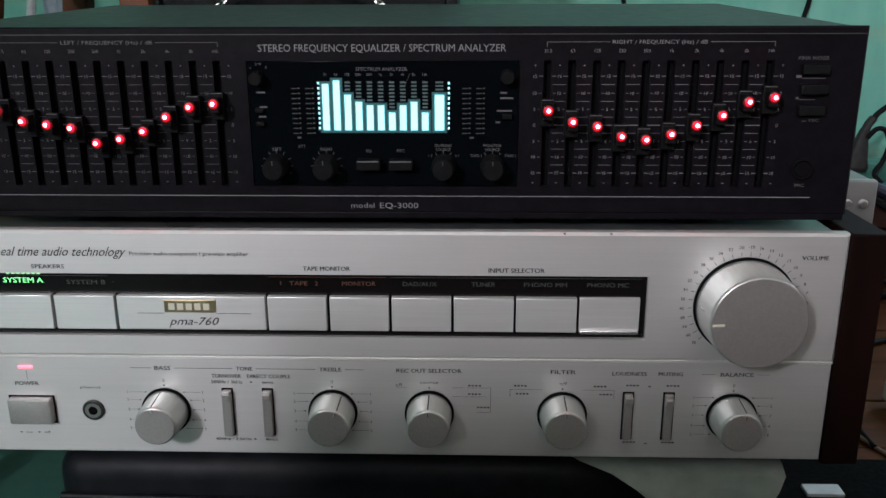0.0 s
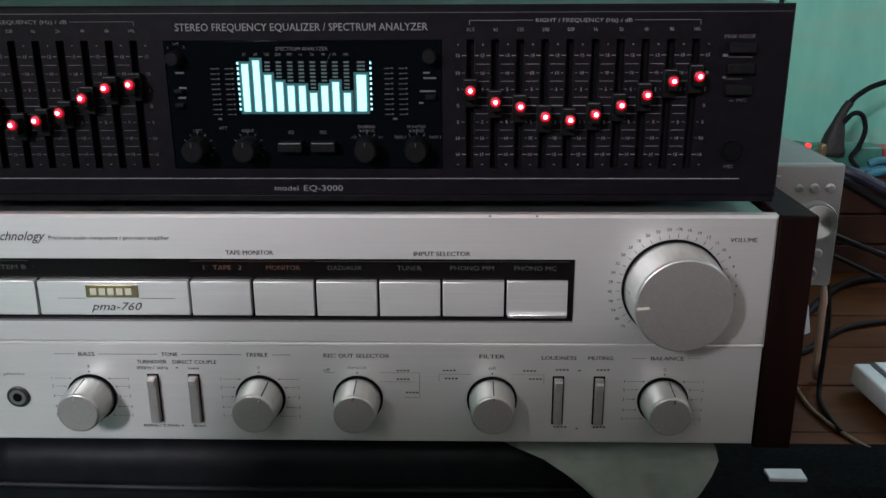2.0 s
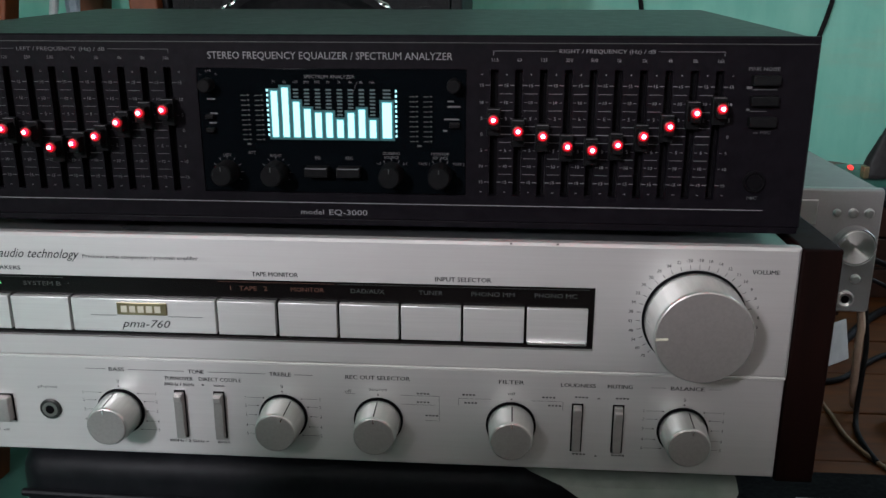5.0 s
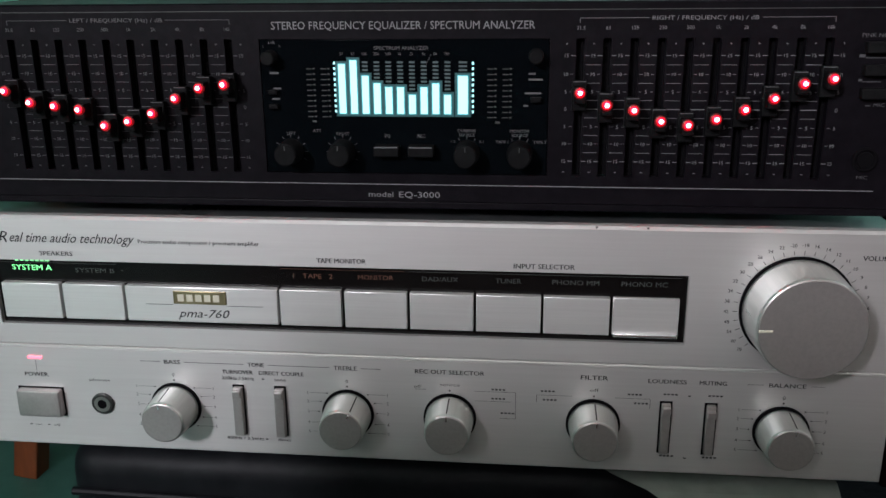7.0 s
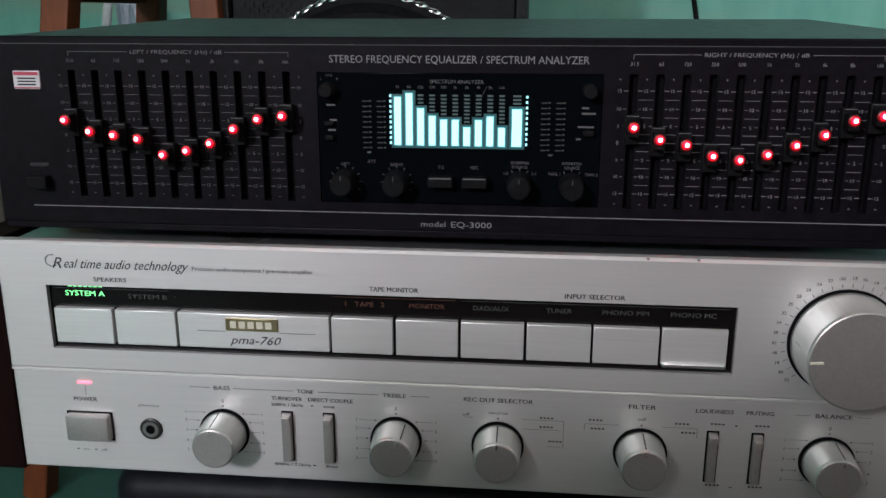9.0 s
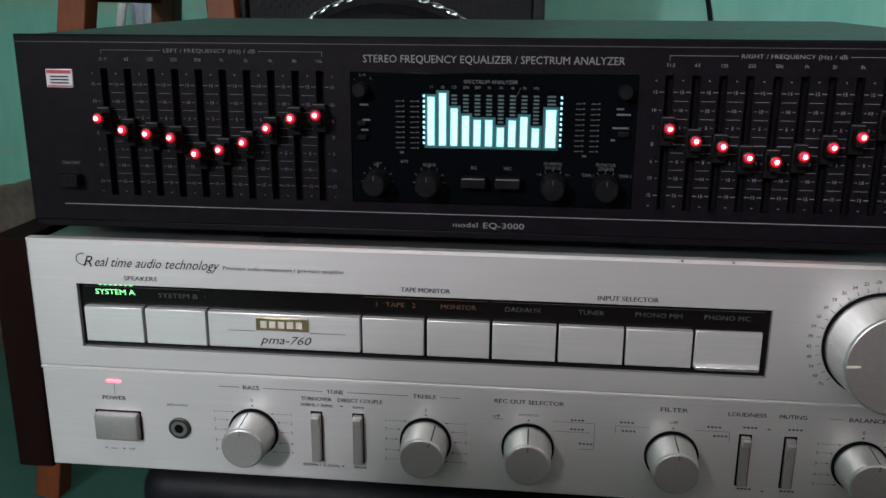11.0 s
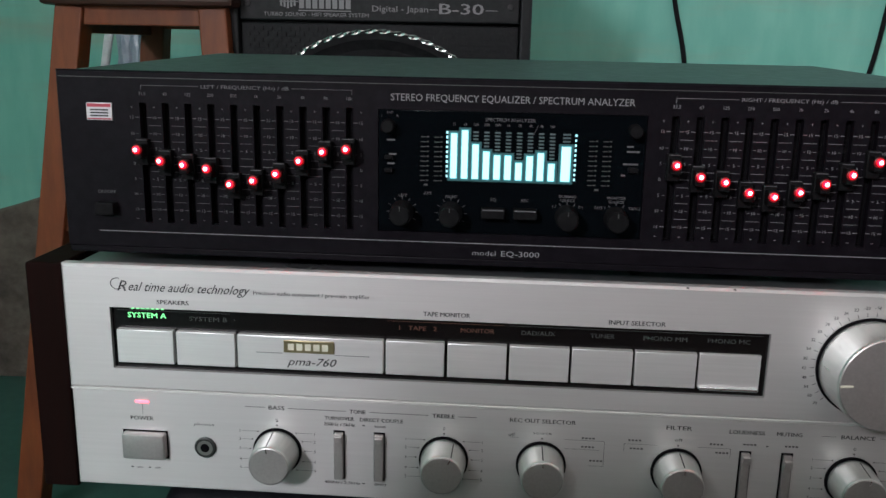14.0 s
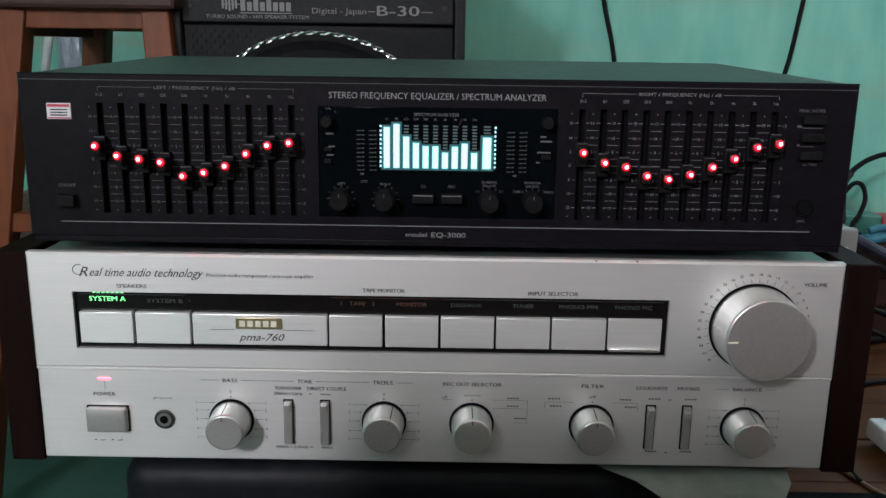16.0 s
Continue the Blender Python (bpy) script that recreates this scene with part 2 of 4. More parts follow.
STRIP_RED = speckled("red_plastic_socket", (0.30, 0.05, 0.05), (0.40, 0.08, 0.07), 0.45, 60)
PAPER = speckled("white_card", (0.52, 0.55, 0.57), (0.64, 0.67, 0.69), 0.7, 40)
PLASTIC_BLUE = speckled("pale_blue_plastic", (0.22, 0.27, 0.34), (0.36, 0.42, 0.48), 0.22, 24, bump=0.3, distance=0.004)
TUBE_GLOW = Mat("fluorescent_tube", (0.9, 0.9, 0.9), 0.4).glow((1.0, 0.97, 0.93), 1.5).m
FRAME_PAINT = speckled("green_painted_frame", (0.05, 0.17, 0.13), (0.08, 0.24, 0.18), 0.45, 40)
GLASS = Mat("window_glass", (0.9, 0.95, 0.95), 0.05).m
GLASS.node_tree.nodes["Principled BSDF"].inputs["Transmission Weight"].default_value = 1.0


# ---- building helpers ----
BASE = {}


def thing(name, at, label, category, group="", kind=""):
    ob = new(name)
    ob.empty_display_size = 0.02
    ob.location = at
    BASE[ob] = Vector(at)
    return tagged(ob, label, category, group, kind)


def finish(name, bm, material, smooth=20):
    bmesh.ops.recalc_face_normals(bm, faces=bm.faces[:])
    me = bpy.data.meshes.new(name)
    bm.to_mesh(me)
    bm.free()
    me.materials.append(material)
    me.polygons.foreach_set("use_smooth", [True] * len(me.polygons))
    me.set_sharp_from_angle(angle=radians(smooth))
    return me


def part(name, bm, material, parent, label="", smooth=20):
    base = BASE[parent]
    bmesh.ops.translate(bm, verts=bm.verts[:], vec=-base)
    ob = new(name, finish(name, bm, material, smooth))
    ob.parent = parent
    BASE[ob] = base
    return tagged(ob, label)


def single(name, bm, material, label, category, at=(0, 0, 0), group="", kind=""):
    bmesh.ops.translate(bm, verts=bm.verts[:], vec=-Vector(at))
    ob = new(name, finish(name, bm, material))
    ob.location = at
    BASE[ob] = Vector(at)
    return tagged(ob, label, category, group, kind)


def box(x0, x1, y0, y1, z0, z1, bevel=0.0, seg=2, bm=None):
    """A box with rounded edges, added to bm."""
    one = bmesh.new()
    v = [one.verts.new((x, y, z)) for x in (x0, x1) for y in (y0, y1) for z in (z0, z1)]
    for f in ((0, 1, 3, 2), (4, 6, 7, 5), (0, 4, 5, 1), (2, 3, 7, 6), (0, 2, 6, 4), (1, 5, 7, 3)):
        one.faces.new([v[i] for i in f])
    bmesh.ops.recalc_face_normals(one, faces=one.faces[:])
    if bevel:
        bmesh.ops.bevel(one, geom=one.edges[:], offset=bevel, segments=seg, affect="EDGES", profile=0.5, clamp_overlap=True)
    if bm is None:
        return one
    me = bpy.data.meshes.new("t")
    one.to_mesh(me)
    one.free()
    bm.from_mesh(me)
    bpy.data.meshes.remove(me)
    return bm


def lathe(profile, cx, cz, n=40, bm=None, cap=True):
    """Turned about an axis along y; profile is a list of (radius, y)."""
    bm = bm or bmesh.new()
    rings = []
    for r, y in profile:
        rings.append([bm.verts.new((cx + r * math.cos(2 * math.pi * i / n), y, cz + r * math.sin(2 * math.pi * i / n))) for i in range(n)])
    for a, b in zip(rings, rings[1:]):
        for i in range(n):
            bm.faces.new((a[i], a[(i + 1) % n], b[(i + 1) % n], b[i]))
    if cap:
        bm.faces.new(rings[0])
        bm.faces.new(rings[-1])
    return bm


def smooth_line(points, steps=8):
    pts = [Vector(p) for p in points]
    out = []
    for i in range(len(pts) - 1):
        p0, p1, p2, p3 = pts[max(i - 1, 0)], pts[i], pts[i + 1], pts[min(i + 2, len(pts) - 1)]
        for k in range(steps):
            t = k / steps
            out.append(0.5 * (2 * p1 + (p2 - p0) * t + (2 * p0 - 5 * p1 + 4 * p2 - p3) * t * t + (3 * p1 - p0 - 3 * p2 + p3) * t ** 3))
    return out + [pts[-1]]


def tube(points, r, n=10, steps=8, bm=None):
    """A round cable along a smoothed line."""
    bm = bm or bmesh.new()
    line = smooth_line(points, steps)
    rings, side = [], Vector((0.31, 0.2, 0.93))
    for i, p in enumerate(line):
        d = (line[min(i + 1, len(line) - 1)] - line[max(i - 1, 0)]).normalized()
        u = d.cross(side)
        u = u.normalized() if u.length > 1e-4 else d.orthogonal().normalized()
        w = d.cross(u)
        side = u.cross(d)
        rings.append([bm.verts.new(p + r * (math.cos(a) * u + math.sin(a) * w)) for a in (2 * math.pi * k / n for k in range(n))])
    for a, b in zip(rings, rings[1:]):
        for i in range(n):
            bm.faces.new((a[i], a[(i + 1) % n], b[(i + 1) % n], b[i]))
    bm.faces.new(rings[0])
    bm.faces.new(rings[-1])
    return bm


def plate(x0, x1, z0, z1, holes, yf, depth, chamfer=0.0006):
    """A front plate with rectangular holes right through it and a chamfered rim."""
    bm = bmesh.new()
    xa, xb, za, zb = x0 + chamfer, x1 - chamfer, z0 + chamfer, z1 - chamfer
    xs = sorted({xa, xb, *(round(h[i], 6) for h in holes for i in (0, 1))})
    zs = sorted({za, zb, *(round(h[i], 6) for h in holes for i in (2, 3))})
    inside = lambda x, z: any(h[0] < x < h[1] and h[2] < z < h[3] for h in holes)
    cache = {}

    def vert(x, y, z):
        key = (round(x, 6), round(y, 6), round(z, 6))
        if key not in cache:
            cache[key] = bm.verts.new((x, y, z))
        return cache[key]

    solid = {}
    for i in range(len(xs) - 1):
        for j in range(len(zs) - 1):
            solid[i, j] = not inside((xs[i] + xs[i + 1]) / 2, (zs[j] + zs[j + 1]) / 2)
            if solid[i, j]:
                bm.faces.new([vert(x, yf, z) for x, z in ((xs[i], zs[j]), (xs[i + 1], zs[j]), (xs[i + 1], zs[j + 1]), (xs[i], zs[j + 1]))])
    yb = yf + depth
    for (i, j), full in solid.items():
        if full:
            continue
        for di, dj, (ax, az), (bx, bz) in ((-1, 0, (i, j), (i, j + 1)), (1, 0, (i + 1, j), (i + 1, j + 1)), (0, -1, (i, j), (i + 1, j)), (0, 1, (i, j + 1), (i + 1, j + 1))):
            if solid.get((i + di, j + dj)):
                bm.faces.new((vert(xs[ax], yf, zs[az]), vert(xs[bx], yf, zs[bz]), vert(xs[bx], yb, zs[bz]), vert(xs[ax], yb, zs[az])))
    # chamfered rim and outer sides
    for k in range(2):
        x, xo = ((xa, x0), (xb, x1))[k]
        for j in range(len(zs) - 1):
            oz = lambda z: z0 if z == za else z1 if z == zb else z
            bm.faces.new((vert(x, yf, zs[j]), vert(x, yf, zs[j + 1]), vert(xo, yf + chamfer, oz(zs[j + 1])), vert(xo, yf + chamfer, oz(zs[j]))))
            bm.faces.new((vert(xo, yf + chamfer, oz(zs[j])), vert(xo, yf + chamfer, oz(zs[j + 1])), vert(xo, yb, oz(zs[j + 1])), vert(xo, yb, oz(zs[j]))))
        z, zo = ((za, z0), (zb, z1))[k]
        for i in range(len(xs) - 1):
            ox = lambda x: x0 if x == xa else x1 if x == xb else x
            bm.faces.new((vert(xs[i], yf, z), vert(xs[i + 1], yf, z), vert(ox(xs[i + 1]), yf + chamfer, zo), vert(ox(xs[i]), yf + chamfer, zo)))
            bm.faces.new((vert(ox(xs[i]), yf + chamfer, zo), vert(ox(xs[i + 1]), yf + chamfer, zo), vert(ox(xs[i + 1]), yb, zo), vert(ox(xs[i]), yb, zo)))
    return bm


class Print:
    """Flat printing on a front face: words in the built-in font, rules, dots."""
    cache = {}

    def __init__(self, y):
        self.y, self.v, self.f = y, [], []

    @classmethod
    def glyphs(cls, text):
        key = text
        if key not in cls.cache:
            cu = bpy.data.curves.new("t", "FONT")
            cu.body, cu.resolution_u = text, 2
            ob = bpy.data.objects.new("t", cu)
            me = ob.to_mesh()
            vs = [(p.co.x, p.co.y) for p in me.vertices]
            fs = [tuple(p.vertices) for p in me.polygons]
            ob.to_mesh_clear()
            bpy.data.objects.remove(ob)
            bpy.data.curves.remove(cu)
            cls.cache[key] = (vs, fs)
        return cls.cache[key]

    def word(self, text, x0, x1, z, h, slant=0.0, weight=0.0, nib=0.0):
        """A word from x0 to x1 whose capitals are h high, about the height z; weight thickens its stems, nib strokes it like a broad pen."""
        vs, fs = self.glyphs(text)
        lo, hi = min(v[0] for v in vs), max(v[0] for v in vs)
        sx, sz = (x1 - x0) / (hi - lo), h / 0.70
        for k in (-1, 0, 1) if nib else (-1, 1) if weight else (0,):
            n = len(self.v)
            dx, dz = k * (weight + nib) * sz, k * nib * 0.7 * sz
            self.v += [(x0 + (x - lo) * sx + slant * y * sz + dx, self.y - k * 0.000015, z - h / 2 + y * sz + dz) for x, y in vs]
            self.f += [tuple(i + n for i in f) for f in fs]

    def mid(self, text, x, z, h, w=None, **kw):
        vs, _ = self.glyphs(text)
        w = w or (max(v[0] for v in vs) - min(v[0] for v in vs)) * h / 0.70
        self.word(text, x - w / 2, x + w / 2, z, h, **kw)

    def quad(self, pts):
        n = len(self.v)
        self.v += [(x, self.y, z) for x, z in pts]
        self.f.append(tuple(range(n, n + len(pts))))

    def bar(self, x0, x1, z0, z1):
        self.quad(((x0, z0), (x1, z0), (x1, z1), (x0, z1)))

    def rule(self, x0, x1, z, t=0.00025):
        self.bar(x0, x1, z - t / 2, z + t / 2)

    def dot(self, x, z, r=0.0005):
        self.quad([(x + r * math.cos(a), z + r * math.sin(a)) for a in (2 * math.pi * k / 10 for k in range(10))])

    def spoke(self, cx, cz, r0, r1, deg, t=0.0002):
        a = radians(deg)
        c, s = math.cos(a), math.sin(a)
        self.quad([(cx + r * c - q * s, cz + r * s + q * c) for r, q in ((r0, -t), (r1, -t), (r1, t), (r0, t))])

    def put(self, name, material, parent, label=""):
        base = BASE[parent]
        me = bpy.data.meshes.new(name)
        me.from_pydata([tuple(Vector(v) - base) for v in self.v], [], self.f)
        me.materials.append(material)
        ob = new(name, me)
        ob.parent = parent
        BASE[ob] = base
        return tagged(ob, label, kind="stuff" if len(self.f) > 1 else "")


# ---- the room ----
WX0, WX1, WY0, WY1, WH = WEST, 1.80, -3.10, 1.20, 2.55


def structure(name, bm, material, label, category):
    return single(name, bm, material, label, category, kind="structure")


structure("floor", box(WX0 - 0.15, WX1 + 0.15, WY0 - 0.15, WY1 + 0.15, -0.08, 0.0), FLOOR, "green polished cement floor with dull patches", "floor")
structure("ceiling", box(WX0 - 0.15, WX1 + 0.15, WY0 - 0.15, WY1 + 0.15, WH, WH + 0.1), CEILING, "whitewashed plaster ceiling above the equipment", "ceiling")
_wx0, _wx1, _wz0, _wz1 = WINDOW[0] - 0.33, WINDOW[0] + 0.33, WINDOW[2] - 0.41, WINDOW[2] + 0.41
_bm = box(WX0, _wx0, WY1, WY1 + 0.12, 0, WH)
box(_wx1, WX1, WY1, WY1 + 0.12, 0, WH, bm=_bm)
box(_wx0, _wx1, WY1, WY1 + 0.12, 0, _wz0, bm=_bm)
box(_wx0, _wx1, WY1, WY1 + 0.12, _wz1, WH, bm=_bm)
structure("wall_north", _bm, WALL, "turquoise painted plaster wall with stains", "wall")
_bm = box(WX0 - 0.12, WX0, WY0, DOOR[0], 0, WH)
box(WX0 - 0.12, WX0, DOOR[1], WY1 + 0.12, 0, WH, bm=_bm)
box(WX0 - 0.12, WX0, DOOR[0], DOOR[1], DOOR[2], WH, bm=_bm)
structure("wall_west", _bm, WALL, "turquoise painted side wall with a doorway", "wall")
structure("wall_south", box(WX0, WX1, WY0 - 0.12, WY0, 0, WH), PLASTER, "unseen wall behind the viewer, pale for neutral bounced light", "wall")
structure("wall_shading", box(SHADE_WALL[0], WX1, SHADE_WALL[1] - 0.12, SHADE_WALL[1], 0, SHADE_WALL[2], 0.004), CLAY, "unseen reddish half wall added to shade the amplifier", "half wall")
structure("wall_east", box(WX1, WX1 + 0.12, WY0, WY1 + 0.12, 0, WH), PLASTER, "unseen side wall by the table, pale for neutral bounced light", "wall")


def dado(name, x0, x1, tops):
    """Bare cement at the foot of the wall, with an uneven upper edge."""
    bm = bmesh.new()
    n = 60
    cols = []
    for i in range(n + 1):
        x = x0 + (x1 - x0) * i / n
        u = i / n * (len(tops) - 1)
        k = min(int(u), len(tops) - 2)
        top = tops[k] + (tops[k + 1] - tops[k]) * (u - k) + 0.012 * noise.noise((x * 9, 3.1, 0)) + 0.006 * noise.noise((x * 31, 1.7, 0))
        bulge = 0.008 + 0.004 * noise.noise((x * 4, 8.0, 0))
        cols.append([bm.verts.new((x, WY1 + 0.002 - b, z)) for b, z in ((bulge, 0), (bulge, top * 0.5), (bulge, top - 0.006), (0, top))])
    for a, b in zip(cols, cols[1:]):
        for j in range(3):
            bm.faces.new((a[j], b[j], b[j + 1], a[j + 1]))
    return structure(name, bm, DADO, "bare stained cement at the foot of the turquoise wall", "wall base")


dado("baseboard", WX0, WX1, (0.27, 0.36, 0.44, 0.45, 0.44, 0.42, 0.40, 0.34, 0.30, 0.30, 0.30))

window_1 = thing("window_1", (WINDOW[0], WY1, _wz0), "daylit window with a green painted frame in the turquoise wall", "window", kind="structure")
_bm = box(_wx0, _wx0 + 0.04, WY1 + 0.02, WY1 + 0.07, _wz0, _wz1, 0.003)
box(_wx1 - 0.04, _wx1, WY1 + 0.02, WY1 + 0.07, _wz0, _wz1, 0.003, bm=_bm)
box(_wx0 + 0.04, _wx1 - 0.04, WY1 + 0.02, WY1 + 0.07, _wz0, _wz0 + 0.04, 0.003, bm=_bm)
box(_wx0 + 0.04, _wx1 - 0.04, WY1 + 0.02, WY1 + 0.07, _wz1 - 0.04, _wz1, 0.003, bm=_bm)
part("window_frame", _bm, FRAME_PAINT, window_1)
_pane = part("pane", box(_wx0 + 0.04, _wx1 - 0.04, WY1 + 0.042, WY1 + 0.048, _wz0 + 0.04, _wz1 - 0.04), GLASS, window_1)
_pane.visible_shadow = False
part("window_sill", box(_wx0 - 0.03, _wx1 + 0.03, WY1 - 0.03, WY1 + 0.02, _wz0 - 0.03, _wz0, 0.004), FRAME_PAINT, window_1)

lamp = thing("tube_lamp", (TUBE[0], TUBE[1], WH), "white fluorescent tube lamp under the ceiling", "ceiling lamp")
part("batten", box(TUBE[0] - 0.62, TUBE[0] + 0.62, TUBE[1] - 0.025, TUBE[1] + 0.025, TUBE[2] + 0.03, WH, 0.004), CEILING, lamp)
_bm = bmesh.new()
bmesh.ops.create_cone(_bm, cap_ends=True, segments=20, radius1=0.013, radius2=0.013, depth=1.16, matrix=pose(TUBE[0], TUBE[1], TUBE[2] - 0.01, 0, 90, 0))
part("tube", _bm, TUBE_GLOW, lamp, "lit white glass tube")
for _s in (-1, 1):
    part("holder", box(TUBE[0] + _s * 0.60 - 0.012, TUBE[0] + _s * 0.60 + 0.012, TUBE[1] - 0.014, TUBE[1] + 0.014, TUBE[2] - 0.026, TUBE[2] + 0.03, 0.003), CEILING, lamp)


# ---- the amplifier ----
FACE = 0.0                     # y of the amplifier's front
AX, AZ0, AZ1, SEAM = 0.2165, 0.450, 0.5675, 0.503


def turned_knob(name, parent, cx, cz, r0, r1, length, yf, degrees, label, big=False):
    """A tapered aluminium knob with a pointer groove; a dark ring stands for the gap below."""
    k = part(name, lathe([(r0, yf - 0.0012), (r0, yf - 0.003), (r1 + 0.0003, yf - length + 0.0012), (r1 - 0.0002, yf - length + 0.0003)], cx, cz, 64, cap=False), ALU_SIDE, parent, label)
    part("collar", lathe([(r0 + 0.0011, yf + 0.0005), (r0 + 0.0011, yf - 0.0010), (r0 - 0.001, yf - 0.0013)], cx, cz, 56), SLOT, k, "dark ring for the gap under the knob")
    part("cap", lathe([(r1 - 0.0002, yf - length + 0.0003), (r1 - 0.0007, yf - length), (r1 * 0.5, yf - length), (0.0002, yf - length)], cx, cz, 64), ALU_DIMMED, k, "flat satin cap with its dim reflection in the colour")
    a = radians(degrees)
    c, s = math.cos(a), math.sin(a)
    mark = bmesh.new()
    w = 0.00035 if not big else 0.0005
    q0, q1 = (r1 * 0.72, r1 - 0.0006)
    vs = [mark.verts.new((cx + r * c - o * s, yf - length - 0.00035, cz + r * s + o * c)) for r, o in ((q0, -w), (q1, -w), (q1, w), (q0, w))]
    vb = [mark.verts.new((v.co.x, yf - length + 0.0002, v.co.z)) for v in vs]
    mark.faces.new(vs)
    for i in range(4):
        mark.faces.new((vs[i], vs[(i + 1) % 4], vb[(i + 1) % 4], vb[i]))
    part("pointer", mark, CREAM if big else EDGE, k, "pale pointer mark")
    if not big:
        groove = bmesh.new()
        pr = [(r0 + 0.00005, yf - 0.003), (r1 + 0.00035, yf - length + 0.0012)]
        vs = [groove.verts.new((cx + r * c - o * s, y, cz + r * s + o * c)) for (r, y), o in ((pr[0], -0.0003), (pr[1], -0.0003), (pr[1], 0.0003), (pr[0], 0.0003))]
        groove.faces.new(vs)
        part("groove", groove, INK, k, "dark pointer groove")
    return k


def amplifier():
    a = thing("amplifier", (0, 0, 0.4425), "silver stereo amplifier with brushed aluminium front and rosewood sides", "amplifier")
    wx0, wx1, wz0, wz1 = -0.193, 0.125, 0.5145, 0.5463
    part("upper_faceplate", plate(-AX, AX, SEAM + 0.0004, AZ1, [(wx0, wx1, wz0, wz1)], FACE, 0.006, 0.0013), ALU, a, "brushed aluminium upper front plate")
    part("lower_faceplate", plate(-AX + 0.0006, AX - 0.0006, AZ0, SEAM - 0.0004, [], FACE + 0.0006, 0.006, 0.0007), ALU, a, "brushed aluminium lower front plate")
    part("seam_strip", box(-AX + 0.0005, AX - 0.0005, FACE - 0.0001, FACE + 0.004, SEAM - 0.0005, SEAM + 0.0005, 0.0002, 1), ALU_KEY, a, "lighter strip for the highlight along the seam")
    part("chassis", box(-AX + 0.001, AX - 0.001, FACE + 0.0125, 0.33, AZ0, AZ1 - 0.003, 0.001), COVER, a, "grey steel chassis")
    part("top_trim", box(-AX, AX, FACE + 0.006, FACE + 0.0125, AZ0 + 0.001, AZ1 - 0.0015, 0.0006), COVER, a, "grey trim behind the front plate")
    for s in (-1, 1):
        xa, xb = sorted((s * 0.2170, s * 0.2355))
        part("side_panel", box(xa, xb, FACE + 0.0015, 0.335, AZ0 - 0.003, AZ1 - 0.0005, 0.0012), ROSEWOOD, a, "dark rosewood side panel")
    for x in (-0.14, 0.15):
        for y in (0.055, 0.28):
            bm = bmesh.new()
            bmesh.ops.create_cone(bm, cap_ends=True, segments=24, radius1=0.017, radius2=0.019, depth=0.0075, matrix=pose(x, y, 0.44625))
            part("foot", bm, RUBBER, a, "black rubber foot")
    # the key window
    part("key_window", box(wx0 - 0.002, wx1 + 0.002, FACE + 0.0024, FACE + 0.0055, wz0 - 0.002, wz1 + 0.002), WINDOW_BLACK, a, "smoked black strip behind the keys")
    kz0, kz1 = 0.5180, 0.5352
    for k0, k1, out in ((-0.1900, -0.1615, 0.0008), (-0.1600, -0.1307, 0.0008), (-0.0562, -0.0278, 0.0008), (-0.0262, 0.0022, 0.0008),
                        (0.0036, 0.0321, 0.0008), (0.0334, 0.0620, 0.0008), (0.0632, 0.0920, 0.0008), (0.0934, 0.1220, -0.0006)):
        key = part("push_key", box(k0, k1, FACE - out, FACE + 0.0035, kz0, kz1, 0.0003), ALU_KEY, a, "brushed aluminium key")
        if out < 0:
            part("key_glint", box(k0 + 0.0003, k1 - 0.0003, FACE - 0.0014, FACE + 0.0020, kz0 - 0.0007, kz0 + 0.0011, 0.0008, 3), EDGE, key, "polished strip for the glint on the lower edge")
    badge = part("badge_plate", box(-0.1295, -0.0573, FACE - 0.0008, FACE + 0.0035, kz0, kz1, 0.0005), ALU_KEY, a, "brushed plate with the maker's badge")
    part("badge", box(-0.1062, -0.0813, FACE - 0.0016, FACE - 0.0004, 0.5272, 0.5334, 0.0003), GOLD, badge, "small brass badge")
    p = Print(FACE - 0.00175)
    for i in range(5):
        p.bar(-0.1040 + i * 0.0042, -0.1040 + i * 0.0042 + 0.0030, 0.5286, 0.5320)
    p.put("badge_relief", CREAM, badge, "pale raised strokes")
    p = Print(FACE - 0.00095)
    p.rule(-0.1200, -0.1067, 0.5266)
    p.rule(-0.0808, -0.0640, 0.5266)
    p.word("pma-760", -0.1042, -0.0812, 0.5226, 0.0040, slant=0.42, nib=0.005)
    p.put("model_lettering", INK, badge, "black slanted lettering")
    # legends behind the smoked strip
    p = Print(FACE + 0.0022)
    p.word("SYSTEM A", -0.1850, -0.1655, 0.5420, 0.0026, weight=0.022)
    for i in range(7):
        p.bar(-0.1832 + i * 0.0025, -0.1832 + i * 0.0025 + 0.0018, 0.5451, 0.5456)
    p.put("lit_legend", LEGEND_GREEN, a, "glowing green legend with its reflection painted above")
    p = Print(FACE + 0.0022)
    for text, x0, x1 in (("SYSTEM B", -0.1540, -0.1350), ("DAD/AUX", 0.0090, 0.0252), ("TUNER", 0.0418, 0.0532), ("PHONO MM", 0.0668, 0.0872), ("PHONO MC", 0.0968, 0.1165)):
        p.word(text, x0, x1, 0.5412, 0.0022)
    p.rule(-0.1905, -0.1335, 0.5444, 0.0002)
    p.rule(0.0030, 0.1225, 0.5444, 0.0002)
    p.dot(-0.1312, 0.5415, 0.0003)
    p.put("dim_legend", INK_DIM, a, "unlit grey legends")
    p = Print(FACE + 0.0022)
    p.word("1   TAPE   2", -0.0500, -0.0318, 0.5412, 0.0022)
    p.word("MONITOR", -0.0202, -0.0040, 0.5412, 0.0022)
